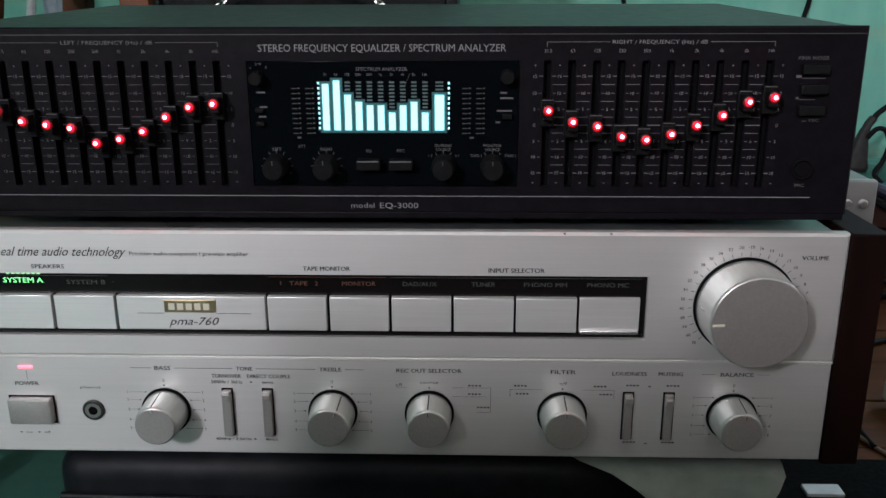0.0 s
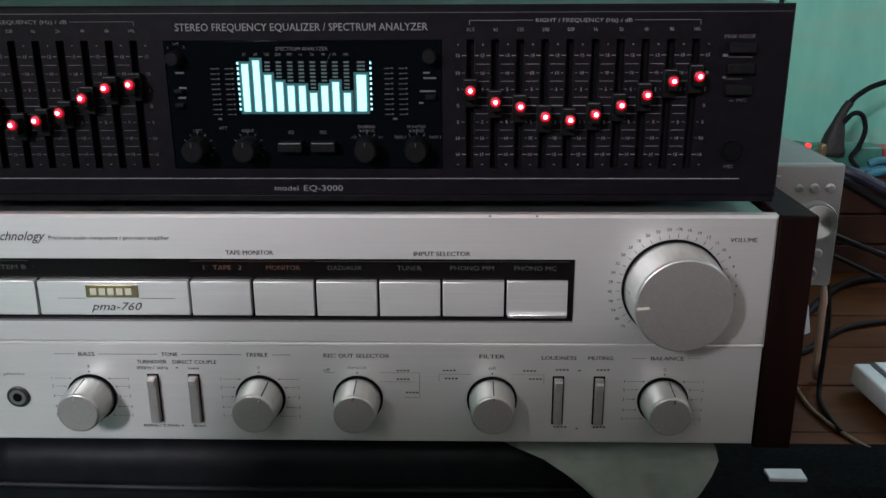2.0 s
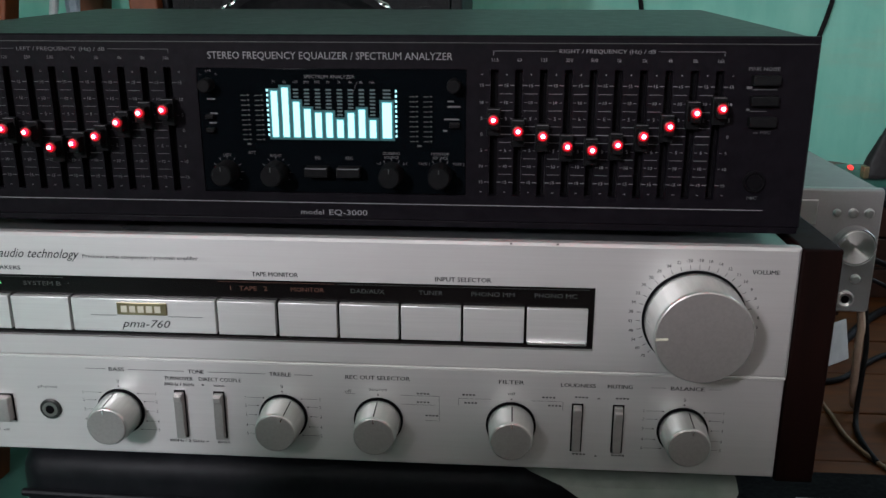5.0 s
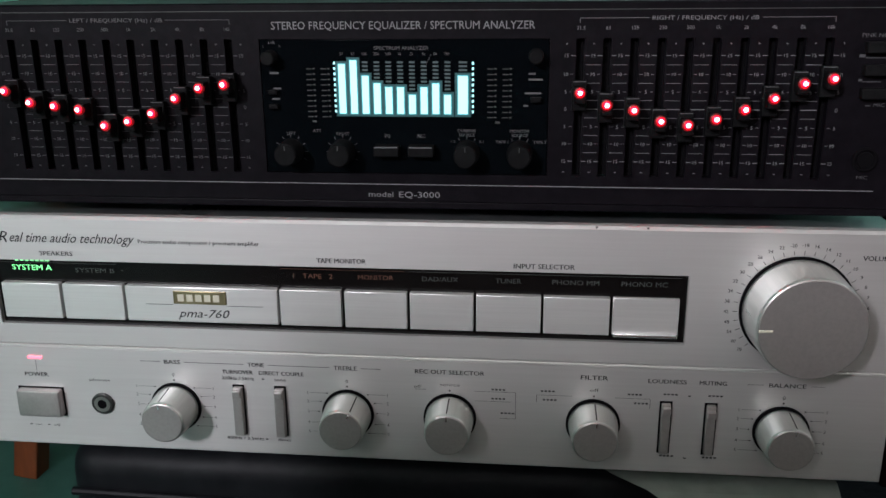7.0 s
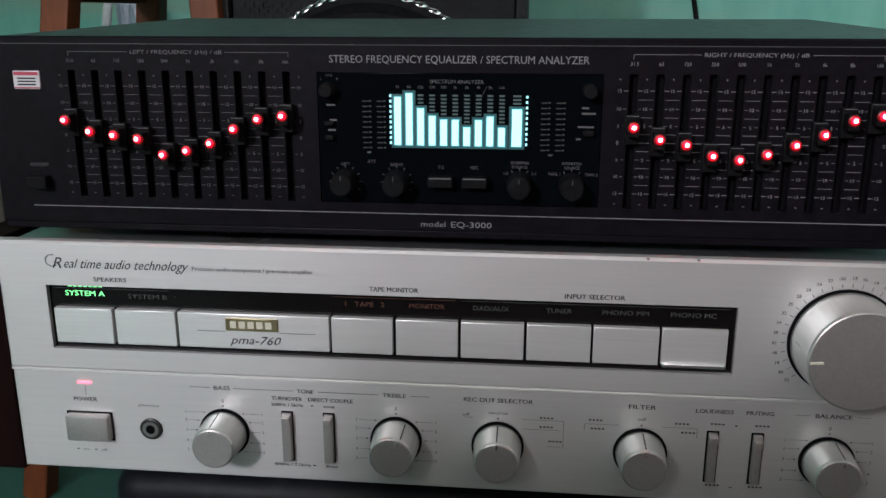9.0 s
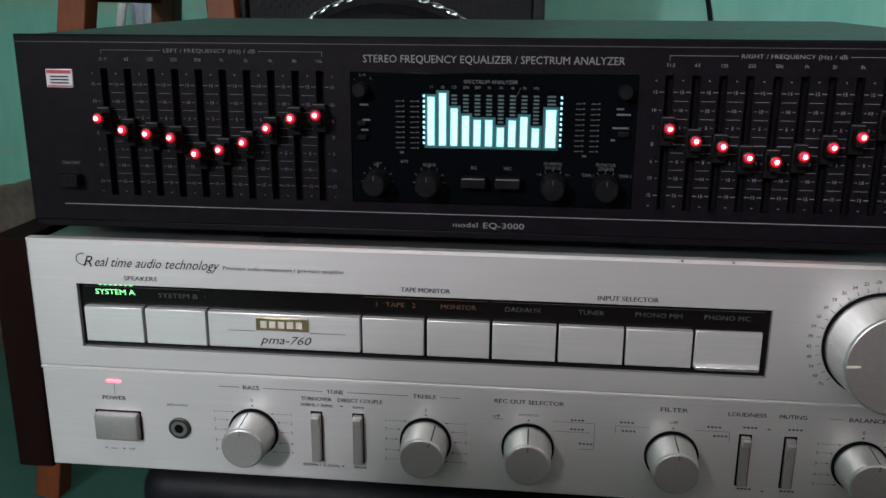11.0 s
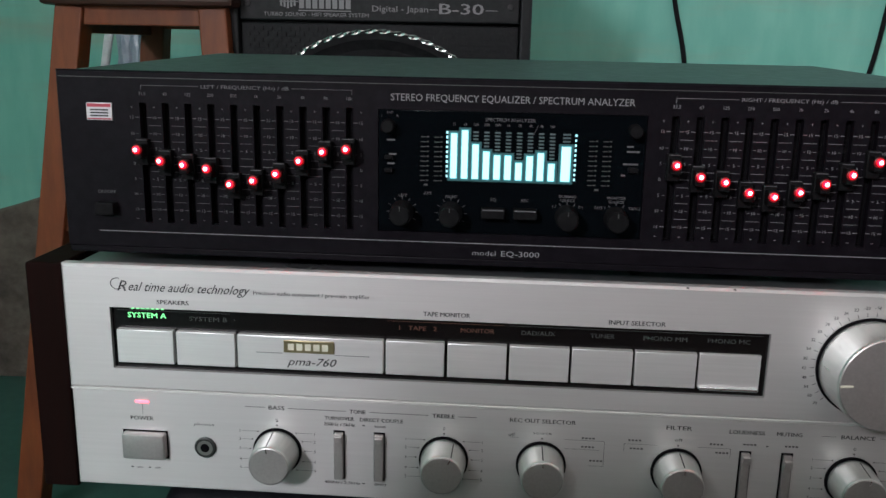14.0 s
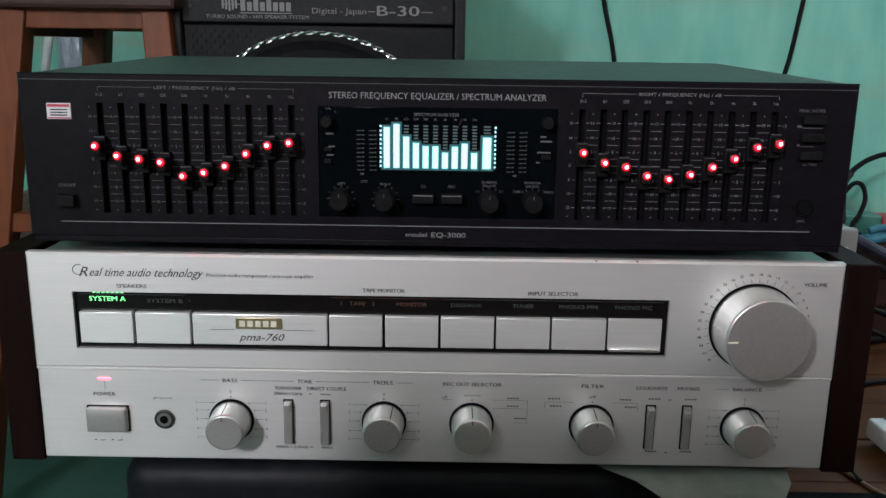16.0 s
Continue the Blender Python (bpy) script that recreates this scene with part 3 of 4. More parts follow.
    p.rule(-0.0560, 0.0010, 0.5444, 0.0002)
    p.put("amber_legend", INK_AMBER, a, "unlit amber legends")
    # printing on the upper plate
    p = Print(FACE - 0.00012)
    p.word("R", -0.1884, -0.1840, 0.5575, 0.0054, slant=0.42)
    p.word("eal time audio technology", -0.1832, -0.1236, 0.5574, 0.0046, slant=0.42, nib=0.005)
    for k in range(16):
        a0, a1 = radians(70 + k * 15), radians(85 + k * 15)
        p.quad([(-0.1884 + r * 1.15 * math.cos(a), 0.5584 + r * math.sin(a)) for r, a in ((0.0026, a0), (0.0030, a0), (0.0030, a1), (0.0026, a1))])
    p.word("SPEAKERS", -0.1690, -0.1530, 0.5498, 0.0021, weight=0.022)
    p.word("TAPE MONITOR", -0.0382, -0.0158, 0.5494, 0.0022, weight=0.026)
    p.word("INPUT SELECTOR", 0.0498, 0.0762, 0.5490, 0.0022, weight=0.026)
    p.word("VOLUME", 0.1952, 0.2075, 0.5560, 0.0021, weight=0.022)
    p.word("Precision audio component / pre-main amplifier", -0.1208, -0.0640, 0.5565, 0.0019, weight=0.010)
    p.put("upper_lettering", INK, a, "black printed lettering")
    for x in (0.0850, 0.1065):
        part("nick", box(x - 0.0005, x + 0.0005, FACE - 0.0001, FACE + 0.0012, AZ1 - 0.0007, AZ1 - 0.0002), INK_FAINT, a, "small dark nick in the edge")
    # volume
    vx, vz = 0.1708, 0.5322
    p = Print(FACE - 0.00012)
    for i, text in enumerate(("5", "6", "7", "8", "9", "10", "11", "12", "14", "16", "18", "20", "22", "24", "26", "28", "30", "32", "34", "38", "42", "48", "54", "60", "70")):
        deg = -6 + i * 9.45
        p.spoke(vx, vz, 0.0247, 0.0266, deg, 0.00013)
        c, s = math.cos(radians(deg)), math.sin(radians(deg))
        p.mid(("-" if i in (10, 11) else "") + text, vx + 0.0293 * c, vz + 0.0290 * s, 0.0015, weight=0.012)
    p.put("volume_scale", INK, a, "fine printed volume scale")
    turned_knob("volume_knob", a, vx, vz, 0.0229, 0.0218, 0.0235, FACE, 183, "large satin aluminium volume knob", True)
    # the lower plate
    yl = FACE + 0.0006
    kz = 0.4738
    for name, x, deg in (("bass_knob", -0.1110, 97), ("treble_knob", -0.0270, 64), ("selector_knob", 0.0212, 90), ("filter_knob", 0.0870, 88), ("balance_knob", 0.1702, 80)):
        turned_knob(name, a, x, kz, 0.0112, 0.0099, 0.0175, yl, deg, "small tapered aluminium knob")
    power = part("power_button", box(-0.1900, -0.1680, yl - 0.0042, yl + 0.002, 0.4668, 0.4808, 0.0012, 3), ALU_DIMMED, a, "square aluminium power button")
    part("button_gap", box(-0.1906, -0.1674, yl - 0.0003, yl + 0.001, 0.4662, 0.4814), SLOT, power, "dark plate for the gap round the button")
    part("power_light", box(-0.1832, -0.1762, yl - 0.0008, yl + 0.001, 0.4963, 0.4975, 0.0002), POWER_RED, a, "glowing red power indicator")
    jack = part("phones_socket", lathe([(0.0055, yl + 0.0005), (0.0055, yl - 0.0010), (0.0049, yl - 0.0014), (0.0038, yl - 0.0014), (0.0034, yl - 0.0006)], -0.1480, 0.4738, 36), COAL_SLEEVE, a, "dark headphone socket")
    part("socket_sleeve", lathe([(0.0040, yl - 0.0013), (0.0040, yl - 0.00155), (0.0026, yl - 0.0015)], -0.1480, 0.4738, 36), NICKEL, jack, "bright inner sleeve")
    part("socket_hole", lathe([(0.0024, yl - 0.0014), (0.0022, yl - 0.0017)], -0.1480, 0.4738, 28), SLOT, jack, "dark disc for the hole of the socket")
    for x, up, pale in ((-0.0795, 1, 1), (-0.0593, 1, 1), (0.1192, 1, 0), (0.1390, 0, 0)):
        lw = 0.0022 if pale else 0.0020
        lever = part("lever_switch", box(x - lw, x + lw, yl - (0.0035 if pale else 0.0026), yl + 0.001, 0.4612, 0.4858, 0.0004), ALU_DIMMED, a, "narrow aluminium lever")
        part("lever_slot", box(x - 0.0028, x + 0.0028, yl - 0.0003, yl + 0.002, 0.4605, 0.4865), SLOT, lever, "dark plate in place of the slot")
        zt = 0.4850 if up else 0.4838
        part("lever_tip", box(x - 0.0019, x + 0.0019, yl - 0.0046, yl - 0.001, zt - 0.0034, zt, 0.0005), ALU_DIMMED, lever, "bright lever tip")
    p = Print(yl - 0.00012)
    for text, x0, x1, z, h in (("POWER", -0.1862, -0.1742, 0.4880, 0.0021), ("BASS", -0.1150, -0.1070, 0.4970, 0.0021), ("TONE", -0.0742, -0.0662, 0.4970, 0.0021),
                               ("TREBLE", -0.0330, -0.0220, 0.4970, 0.0021), ("TURNOVER", -0.0868, -0.0720, 0.4930, 0.0020), ("DIRECT COUPLE", -0.0690, -0.0475, 0.4930, 0.0020),
                               ("REC OUT SELECTOR", 0.0052, 0.0372, 0.4968, 0.0021), ("FILTER", 0.0808, 0.0930, 0.4968, 0.0021), ("LOUDNESS", 0.1108, 0.1275, 0.4962, 0.0020),
                               ("MUTING", 0.1332, 0.1450, 0.4962, 0.0020), ("BALANCE", 0.1632, 0.1790, 0.4962, 0.0020), ("200Hz / 5kHz", -0.0872, -0.0715, 0.4898, 0.0017), ("tone", -0.0618, -0.0562, 0.4898, 0.0015),
                               ("400Hz / 2.5kHz", -0.0872, -0.0690, 0.4582, 0.0015), ("direct", -0.0618, -0.0556, 0.4582, 0.0015)):
        p.word(text, x0, x1, z, h, weight=0.022)
    for x0, x1 in ((-0.1270, -0.1168), (-0.1052, -0.0762), (-0.0642, -0.0350), (-0.0202, -0.0110)):
        p.rule(x0, x1, 0.4970)
    for x, z in ((-0.0672, 0.4898), (-0.0672, 0.4582), (0.1292, 0.4895), (0.1292, 0.4582), (-0.1870, 0.4608), (-0.1778, 0.4608)):
        p.bar(x - 0.0006, x + 0.0006, z - 0.0003, z + 0.0003)
    for x in (-0.1110, -0.0270, 0.0212, 0.0870, 0.1702):
        p.dot(x, kz + 0.0138, 0.00045)
    for cx in (-0.1110, -0.0270, 0.1702):
        for i, deg in enumerate((46, 24, 2, -22, -46)):
            for s in (-1, 1):
                r = 0.0140
                zz, xx = kz + r * math.sin(radians(deg)), cx + s * r * math.cos(radians(deg))
                p.dot(xx, zz, 0.0004)
    p.put("lower_lettering", INK, a, "black printed lettering")
    p = Print(yl - 0.00012)
    p.word("phones", -0.1535, -0.1432, 0.4862, 0.0015)
    p.word("on", -0.1845, -0.1815, 0.4608, 0.0013)
    p.word("off", -0.1752, -0.1720, 0.4608, 0.0013)
    p.bar(-0.1798, -0.1796, 0.4902, 0.4955)
    for x in (-0.1110, -0.0270, 0.1702):
        p.mid("0", x, kz + 0.0165, 0.0018)
        for i, deg in enumerate((46, 24, 2, -22, -46)):
            for s in (-1, 1):
                zz, xa = kz + 0.0140 * math.sin(radians(deg)), x + s * 0.0140 * math.cos(radians(deg))
                xe = x + s * 0.0178
                if abs(xe - xa) > 0.002:
                    p.rule(min(xa, xe), max(xa, xe), zz, 0.00016)
                p.mid(str(i + 1), x + s * 0.0190, zz, 0.0016)
    p.word("source", 0.0168, 0.0258, 0.4906, 0.0016)
    p.word("off", 0.0046, 0.0080, 0.4892, 0.0017)
    p.word("off", 0.0852, 0.0890, 0.4906, 0.0016)
    p.rule(0.0050, 0.0100, 0.4878, 0.00018)
    for z, w in ((0.4878, 0.0130), (0.4830, 0.0110)):
        p.rule(0.0325, 0.0325 + w + 0.006, z, 0.00016)
    p.bar(0.0515, 0.0517, 0.4745, 0.4878)
    p.rule(0.0445, 0.0515, 0.4745, 0.00016)
    for x, z in ((0.0405, 0.4886), (0.0405, 0.4840), (0.0448, 0.4768), (0.0630, 0.4888), (0.0640, 0.4845), (0.1020, 0.4888), (0.1050, 0.4845),
                 (0.1178, 0.4895), (0.1375, 0.4895), (0.1178, 0.4585), (0.1370, 0.4585)):
        for k in range(4):
            p.bar(x + k * 0.0017, x + k * 0.0017 + 0.0011, z, z + 0.00085)
    p.rule(0.0610, 0.0770, 0.4872, 0.00016)
    p.rule(0.0965, 0.1120, 0.4872, 0.00016)
    p.bar(0.0610, 0.0612, 0.4835, 0.4872)
    p.bar(0.1120, 0.1122, 0.4825, 0.4872)
    p.rule(0.1540, 0.1608, 0.4962, 0.00018)
    p.rule(0.1810, 0.1870, 0.4962, 0.00018)
    p.put("fine_lettering", INK_FINE, a, "thin grey printed scales")
    return a


amplifier()


# ---- the equalizer ----
EF = 0.013                     # y of the equalizer's front
EZ0, EZ1 = 0.5735, 0.6600
FADERS_L = [-0.1758 + i * 0.01111 for i in range(10)]
FADERS_R = [0.0758 + i * 0.01111 for i in range(10)]
LEVEL_L = (0.6240, 0.6190, 0.6175, 0.6160, 0.6090, 0.6110, 0.6145, 0.6210, 0.6255, 0.6270)
LEVEL_R = (0.6240, 0.6190, 0.6170, 0.6125, 0.6110, 0.6135, 0.6175, 0.6220, 0.6280, 0.6300)


def fader(parent, x, z):
    """A slider cap with a raised nose that holds a lit LED."""
    bm = box(x - 0.0031, x + 0.0031, EF - 0.0042, EF - 0.0004, z - 0.0085, z + 0.0040, 0.0005)
    box(x - 0.0024, x + 0.0024, EF - 0.0100, EF - 0.0036, z - 0.0048, z + 0.0020, 0.0006, bm=bm)
    f = part("fader", bm, KNOB_BLACK, parent, "black fader with a lit red tip")
    lens = part("led_halo", lathe([(0.0025, EF - 0.0095), (0.0024, EF - 0.0102), (0.0020, EF - 0.0104)], x, z - 0.0005, 18), LED_HALO, f, "dim disc for the red halo round the LED")
    part("inner_halo", lathe([(0.0019, EF - 0.0100), (0.0018, EF - 0.01065), (0.0013, EF - 0.0107)], x, z - 0.0005, 18), LED_GLOW, lens, "brighter inner disc of the painted halo")
    led = part("led", lathe([(0.0014, EF - 0.0095), (0.0014, EF - 0.0108), (0.0011, EF - 0.0116), (0.0003, EF - 0.0119)], x, z - 0.0003, 16), LED_RED, f, "glowing red LED")
    part("led_core", lathe([(0.0010, EF - 0.0117), (0.0009, EF - 0.0120), (0.0002, EF - 0.0121)], x, z - 0.0003, 10), LED_CORE, led, "hot centre of the LED")
    part("index_line", box(x - 0.0026, x + 0.0026, EF - 0.0044, EF - 0.0040, z + 0.0035, z + 0.0038), INK_GREY, f, "pale index line")
    return f


def equalizer():
    e = thing("equalizer", (0, 0, AZ1 - 0.003), "black stereo graphic equalizer with a lit spectrum display", "equalizer")
    gx0, gx1, gz0, gz1 = -0.0622, 0.0632, 0.5865, 0.6450
    holes = [(x - 0.0018, x + 0.0018, 0.5865, 0.6450) for x in FADERS_L + FADERS_R] + [(gx0, gx1, gz0, gz1)]
    part("faceplate", plate(-0.2180, 0.2180, EZ0, EZ1, holes, EF, 0.004, 0.0008), BLACK_FACE, e, "black anodised front plate")
    part("slot_backing", box(-0.2140, 0.2140, EF + 0.0041, EF + 0.006, EZ0 + 0.001, EZ1 - 0.001), SLOT, e, "dark board behind the slots")
    # the case, whose lid rises a little towards the back
    bm = bmesh.new()
    sec = ((EF + 0.0065, EZ0 + 0.001), (EF + 0.0065, EZ1 - 0.0006), (0.255, EZ1 + 0.0058), (0.258, EZ1 + 0.0040), (0.258, EZ0 + 0.001))
    a, b = ([bm.verts.new((s * 0.2165, y, z)) for y, z in sec] for s in (-1, 1))
    bm.faces.new(a)
    bm.faces.new(b)
    for i in range(len(sec)):
        bm.faces.new((a[i], a[(i + 1) % len(sec)], b[(i + 1) % len(sec)], b[i]))
    bmesh.ops.recalc_face_normals(bm, faces=bm.faces[:])
    bmesh.ops.bevel(bm, geom=bm.edges[:], offset=0.0008, segments=2, affect="EDGES", clamp_overlap=True)
    part("case", bm, BLACK_CASE, e, "black textured steel case")
    part("bottom_lip", box(-0.2175, 0.2175, EF + 0.0006, EF + 0.010, EZ0 - 0.0030, EZ0 + 0.0006, 0.0008), BLACK_FACE, e, "rounded lower lip")
    for x in (-0.16, 0.16):
        for y in (0.06, 0.22):
            bm = bmesh.new()
            bmesh.ops.create_cone(bm, cap_ends=True, segments=20, radius1=0.010, radius2=0.011, depth=0.0105, matrix=pose(x, y, AZ1 - 0.003 + 0.00525))
            part("foot", bm, RUBBER, e, "black rubber foot")
    part("bevel_highlight", box(-0.2170, 0.2170, EF - 0.0002, EF + 0.0006, EZ1 - 0.0035, EZ1 - 0.0032), INK_DIM, e, "fine line painted for the bevel's highlight")
    glass = part("display_window", box(gx0 + 0.0002, gx1 - 0.0002, EF + 0.0006, EF + 0.0040, gz0 + 0.0002, gz1 - 0.0002, 0.0003), GLASS_BLACK, e, "glossy smoked display window")
    yg = EF + 0.0004
    # the display
    xs = [-0.0262 + i * 0.00512 for i in range(10)] + [0.0265]
    for i, (x, lev) in enumerate(zip(xs, (0.95, 0.98, 0.73, 0.57, 0.50, 0.48, 0.38, 0.50, 0.54, 0.38, 0.70))):
        w = 0.0021 if i == 10 else 0.00145
        n, rows = round(lev * 14), 14
        step = 0.0228 / rows
        lit, off = Print(yg - 0.0001), Print(yg)
        for r in range(rows):
            z = 0.6132 + r * step
            if r >= n:
                off.bar(x - w * 0.85, x + w * 0.85, z + step * 0.25, z + step * 0.75)
        lit.bar(x - w, x + w, 0.6132, 0.6132 + n * step)
        bar = lit.put("display_bar", VFD_ON, glass, "glowing cyan bar")
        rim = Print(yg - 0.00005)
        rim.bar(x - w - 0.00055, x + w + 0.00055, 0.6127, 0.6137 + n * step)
        rim.put("bar_glow", VFD_GLOW, bar, "painted teal glow round the bar")
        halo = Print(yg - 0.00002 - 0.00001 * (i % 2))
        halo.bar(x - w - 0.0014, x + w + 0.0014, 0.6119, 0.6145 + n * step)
        halo.put("bar_halo", VFD_HALO, bar, "painted outer halo round the bar")
        if n < rows:
            off.put("unlit_ladder", VFD_DIM, bar, "dark segments above the bar")
    p = Print(yg - 0.0001)
    for x in (-0.0294, 0.0308):
        for r in range(10):
            p.bar(x - 0.0004, x + 0.0004, 0.6136 + r * 0.0023, 0.6136 + r * 0.0023 + 0.0011)
    p.put("dot_column", VFD_ON, glass, "glowing cyan dots")
    p = Print(yg)
    p.word("SPECTRUM ANALYZER", -0.0118, 0.0118, 0.6412, 0.0016)
    for i, t in enumerate(("31", "63", "125", "250", "500", "1k", "2k", "4k", "8k", "16k")):
        p.mid(t, xs[i], 0.6388, 0.0012)
    for t, x, z, h in (("ATT", -0.0383, 0.6055, 0.0014), ("EQ", -0.0068, 0.6035, 0.0014), ("REC", 0.0082, 0.6035, 0.0014),
                       ("LEFT", -0.0502, 0.6042, 0.0014), ("RIGHT", -0.0268, 0.6042, 0.0014), ("DUBBING", 0.0282, 0.6060, 0.0013), ("SOURCE", 0.0282, 0.6041, 0.0013),
                       ("MONITOR", 0.0512, 0.6060, 0.0013), ("SOURCE", 0.0512, 0.6041, 0.0013), ("TAPE 1", 0.0435, 0.6012, 0.0013), ("TAPE 2", 0.0598, 0.6012, 0.0013),
                       ("1-2", 0.0222, 0.6012, 0.0012), ("2-1", 0.0345, 0.6012, 0.0012), ("L+R", -0.0566, 0.6436, 0.0012), ("L", -0.0603, 0.6420, 0.0011), ("R", -0.0530, 0.6420, 0.0011)):
        p.mid(t, x, z, h)
    for x in (-0.0505, -0.0270):
        for deg in range(-30, 211, 30):
            p.spoke(x, 0.5962, 0.0062, 0.0076, deg, 0.00013)
    for x in (0.0282, 0.0512):
        for deg in (60, 90, 120):
            p.spoke(x, 0.5962, 0.0060, 0.0074, deg, 0.00013)
    for x, z, w in ((-0.0582, 0.6302, 0.004), (-0.0570, 0.6235, 0.0035), (-0.0578, 0.6190, 0.0035), (0.0545, 0.6300, 0.003), (0.0545, 0.6276, 0.006), (0.0530, 0.6218, 0.007), (0.0525, 0.6165, 0.002)):
        p.bar(x, x + w, z, z + 0.0008)
    p.spoke(0.0105, 0.6335, 0.0, 0.0062, 66, 0.00007)
    p.put("display_lettering", INK_GREY, glass, "small grey printed legends")
    p = Print(yg)
    for x0, x1, _ in ((-0.0420, -0.0395, 1), (-0.0355, -0.0330, 1), (0.0370, 0.0395, 1), (0.0435, 0.0460, 1)):
        for r in range(10):
            z = 0.6115 + r * 0.0023
            p.bar(x0, x1, z, z + 0.0004)
            p.bar(x1 + 0.0004, x1 + 0.0014, z, z + 0.0006)
    p.bar(-0.0402, -0.0384, 0.6092, 0.6101)
    p.bar(0.0405, 0.0425, 0.6092, 0.6101)
    p.put("level_scale", INK_DIM, glass, "dim level scale beside the bars")
    for x in (-0.0505, -0.0270, 0.0282, 0.0512):
        k = part("rotary_knob", lathe([(0.0057, EF + 0.001), (0.0055, EF - 0.004), (0.0050, EF - 0.0102), (0.0044, EF - 0.0108), (0.0003, EF - 0.0109)], x, 0.5962, 36), KNOB_BLACK, e, "small black rotary knob")
        part("pointer", box(x - 0.0002, x + 0.0002, EF - 0.0112, EF - 0.0100, 0.5985, 0.6005), INK_DIM, k, "grey pointer line")
    for x, z in ((-0.0572, 0.6372), (0.0575, 0.6378)):
        part("trim_knob", lathe([(0.0033, EF + 0.001), (0.0031, EF - 0.006), (0.0026, EF - 0.0065)], x, z, 24), KNOB_BLACK, e, "tiny black trim knob")
    for x in (-0.0068, 0.0084):
        b = part("push_button", box(x - 0.0056, x + 0.0056, EF - 0.0055, EF + 0.002, 0.5950, 0.5998, 0.0006), KNOB_BLACK, e, "black push button")
        part("button_line", box(x - 0.0050, x + 0.0050, EF - 0.0057, EF - 0.0050, 0.5990, 0.5996), INK_GREY, b, "pale line along the upper edge")
    for z in (0.6215, 0.6152):
        part("slide_switch", box(-0.0590, -0.0550, EF - 0.002, EF + 0.002, z, z + 0.002, 0.0004), KNOB_BLACK, e, "tiny black slide switch")
    part("slide_switch", box(0.0555, 0.0600, EF - 0.002, EF + 0.002, 0.6185, 0.6208, 0.0004), KNOB_BLACK, e, "tiny black slide switch")
    for x, z in zip(FADERS_L + FADERS_R, LEVEL_L + LEVEL_R):
        fader(e, x, z)
    # printing
    p = Print(EF - 0.00012)
    p.word("STEREO FREQUENCY EQUALIZER / SPECTRUM ANALYZER", -0.0562, 0.0568, 0.6507, 0.0033)
    p.word("model", -0.0160, -0.0048, 0.5772, 0.0024)
    p.word("EQ-3000", -0.0022, 0.0162, 0.5772, 0.0027, weight=0.006)
    p.rule(-0.2015, 0.2005, 0.5818, 0.0004)
    p.put("title_lettering", INK_WHITE, e, "white printed title")
    for name, xs10, extra in (("left_scale", FADERS_L, -1), ("right_scale", FADERS_R, 1)):
        p = Print(EF - 0.00012)
        mid = (xs10[0] + xs10[-1]) / 2
        p.word(("LEFT" if extra < 0 else "RIGHT") + " / FREQUENCY (Hz) / dB", mid - 0.0212, mid + 0.0212, 0.6532, 0.0017)
        for s in (-1, 1):
            xe = xs10[0] - 0.0005 if s < 0 else xs10[-1] + 0.0012
            p.rule(min(xe, mid + s * 0.0225), max(xe, mid + s * 0.0225), 0.6532, 0.00018)
            p.bar(xe - 0.0001, xe + 0.0001, 0.6512, 0.6532)
        for x, t in zip(xs10, ("31.5", "63", "125", "250", "500", "1k", "2k", "4k", "8k", "16k")):
            p.mid(t, x, 0.6493, 0.0015)
        for c in range(11):
            x = xs10[0] + (c - 0.5) * 0.01111
            ends = c in (0, 10)
            p.mid("+", x, 0.6428, 0.0014)
            p.bar(x - 0.0005, x + 0.0005, 0.5883, 0.5886)
            for z, t in ((0.6380, "15"), (0.6303, "10"), (0.6230, "5"), (0.6082, "5"), (0.6008, "10"), (0.5932, "15")):
                p.mid(t, x, z, 0.0015)
                reach, thick = (0.0037, 0.00028) if t == "15" else (0.0030, 0.00018)
                for s in (-1, 1):
                    if c + s in range(11):
                        p.rule(min(x + s * 0.0017, x + s * reach), max(x + s * 0.0017, x + s * reach), z, thick)
            if ends:
                p.mid("0", x, 0.6157, 0.0017)
            else:
                p.rule(x - 0.0033, x + 0.0033, 0.6157, 0.00030)
            for z in (0.6342, 0.6266, 0.6194, 0.6120, 0.6045, 0.5970):
                if not ends:
                    p.rule(x - 0.0030, x + 0.0030, z, 0.00018)
        p.put(name, INK_WHITE if extra > 0 else INK_GREY, e, "fine printed fader scale")
    p = Print(EF - 0.00012)
    p.word("PINK NOISE", 0.1880, 0.2015, 0.6460, 0.0016)
    p.word("MIC", 0.1958, 0.2002, 0.6180, 0.0014)
    p.bar(0.1925, 0.1945, 0.6175, 0.6179)
    p.word("MIC", 0.1928, 0.1972, 0.5876, 0.0015)
    p.word("ON/OFF", -0.2008, -0.1918, 0.6014, 0.0016)
    p.bar(0.1878, 0.1902, 0.6372, 0.6384)
    p.rule(0.1904, 0.2010, 0.6370, 0.00035)
    p.bar(0.1886, 0.1900, 0.6276, 0.6286)
    p.rule(0.1902, 0.1975, 0.6274, 0.0003)
    p.put("side_lettering", INK_GREY, e, "grey printed legends")
    for z in (0.6412, 0.6322, 0.6228):
        part("push_button", box(0.1895, 0.2015, EF - 0.0040, EF + 0.001, z - 0.0022, z + 0.0022, 0.0005), KNOB_BLACK, e, "black push button")
    part("power_button", box(-0.2010, -0.1915, EF - 0.0050, EF + 0.001, 0.5905, 0.5965, 0.0006), KNOB_BLACK, e, "black power button")
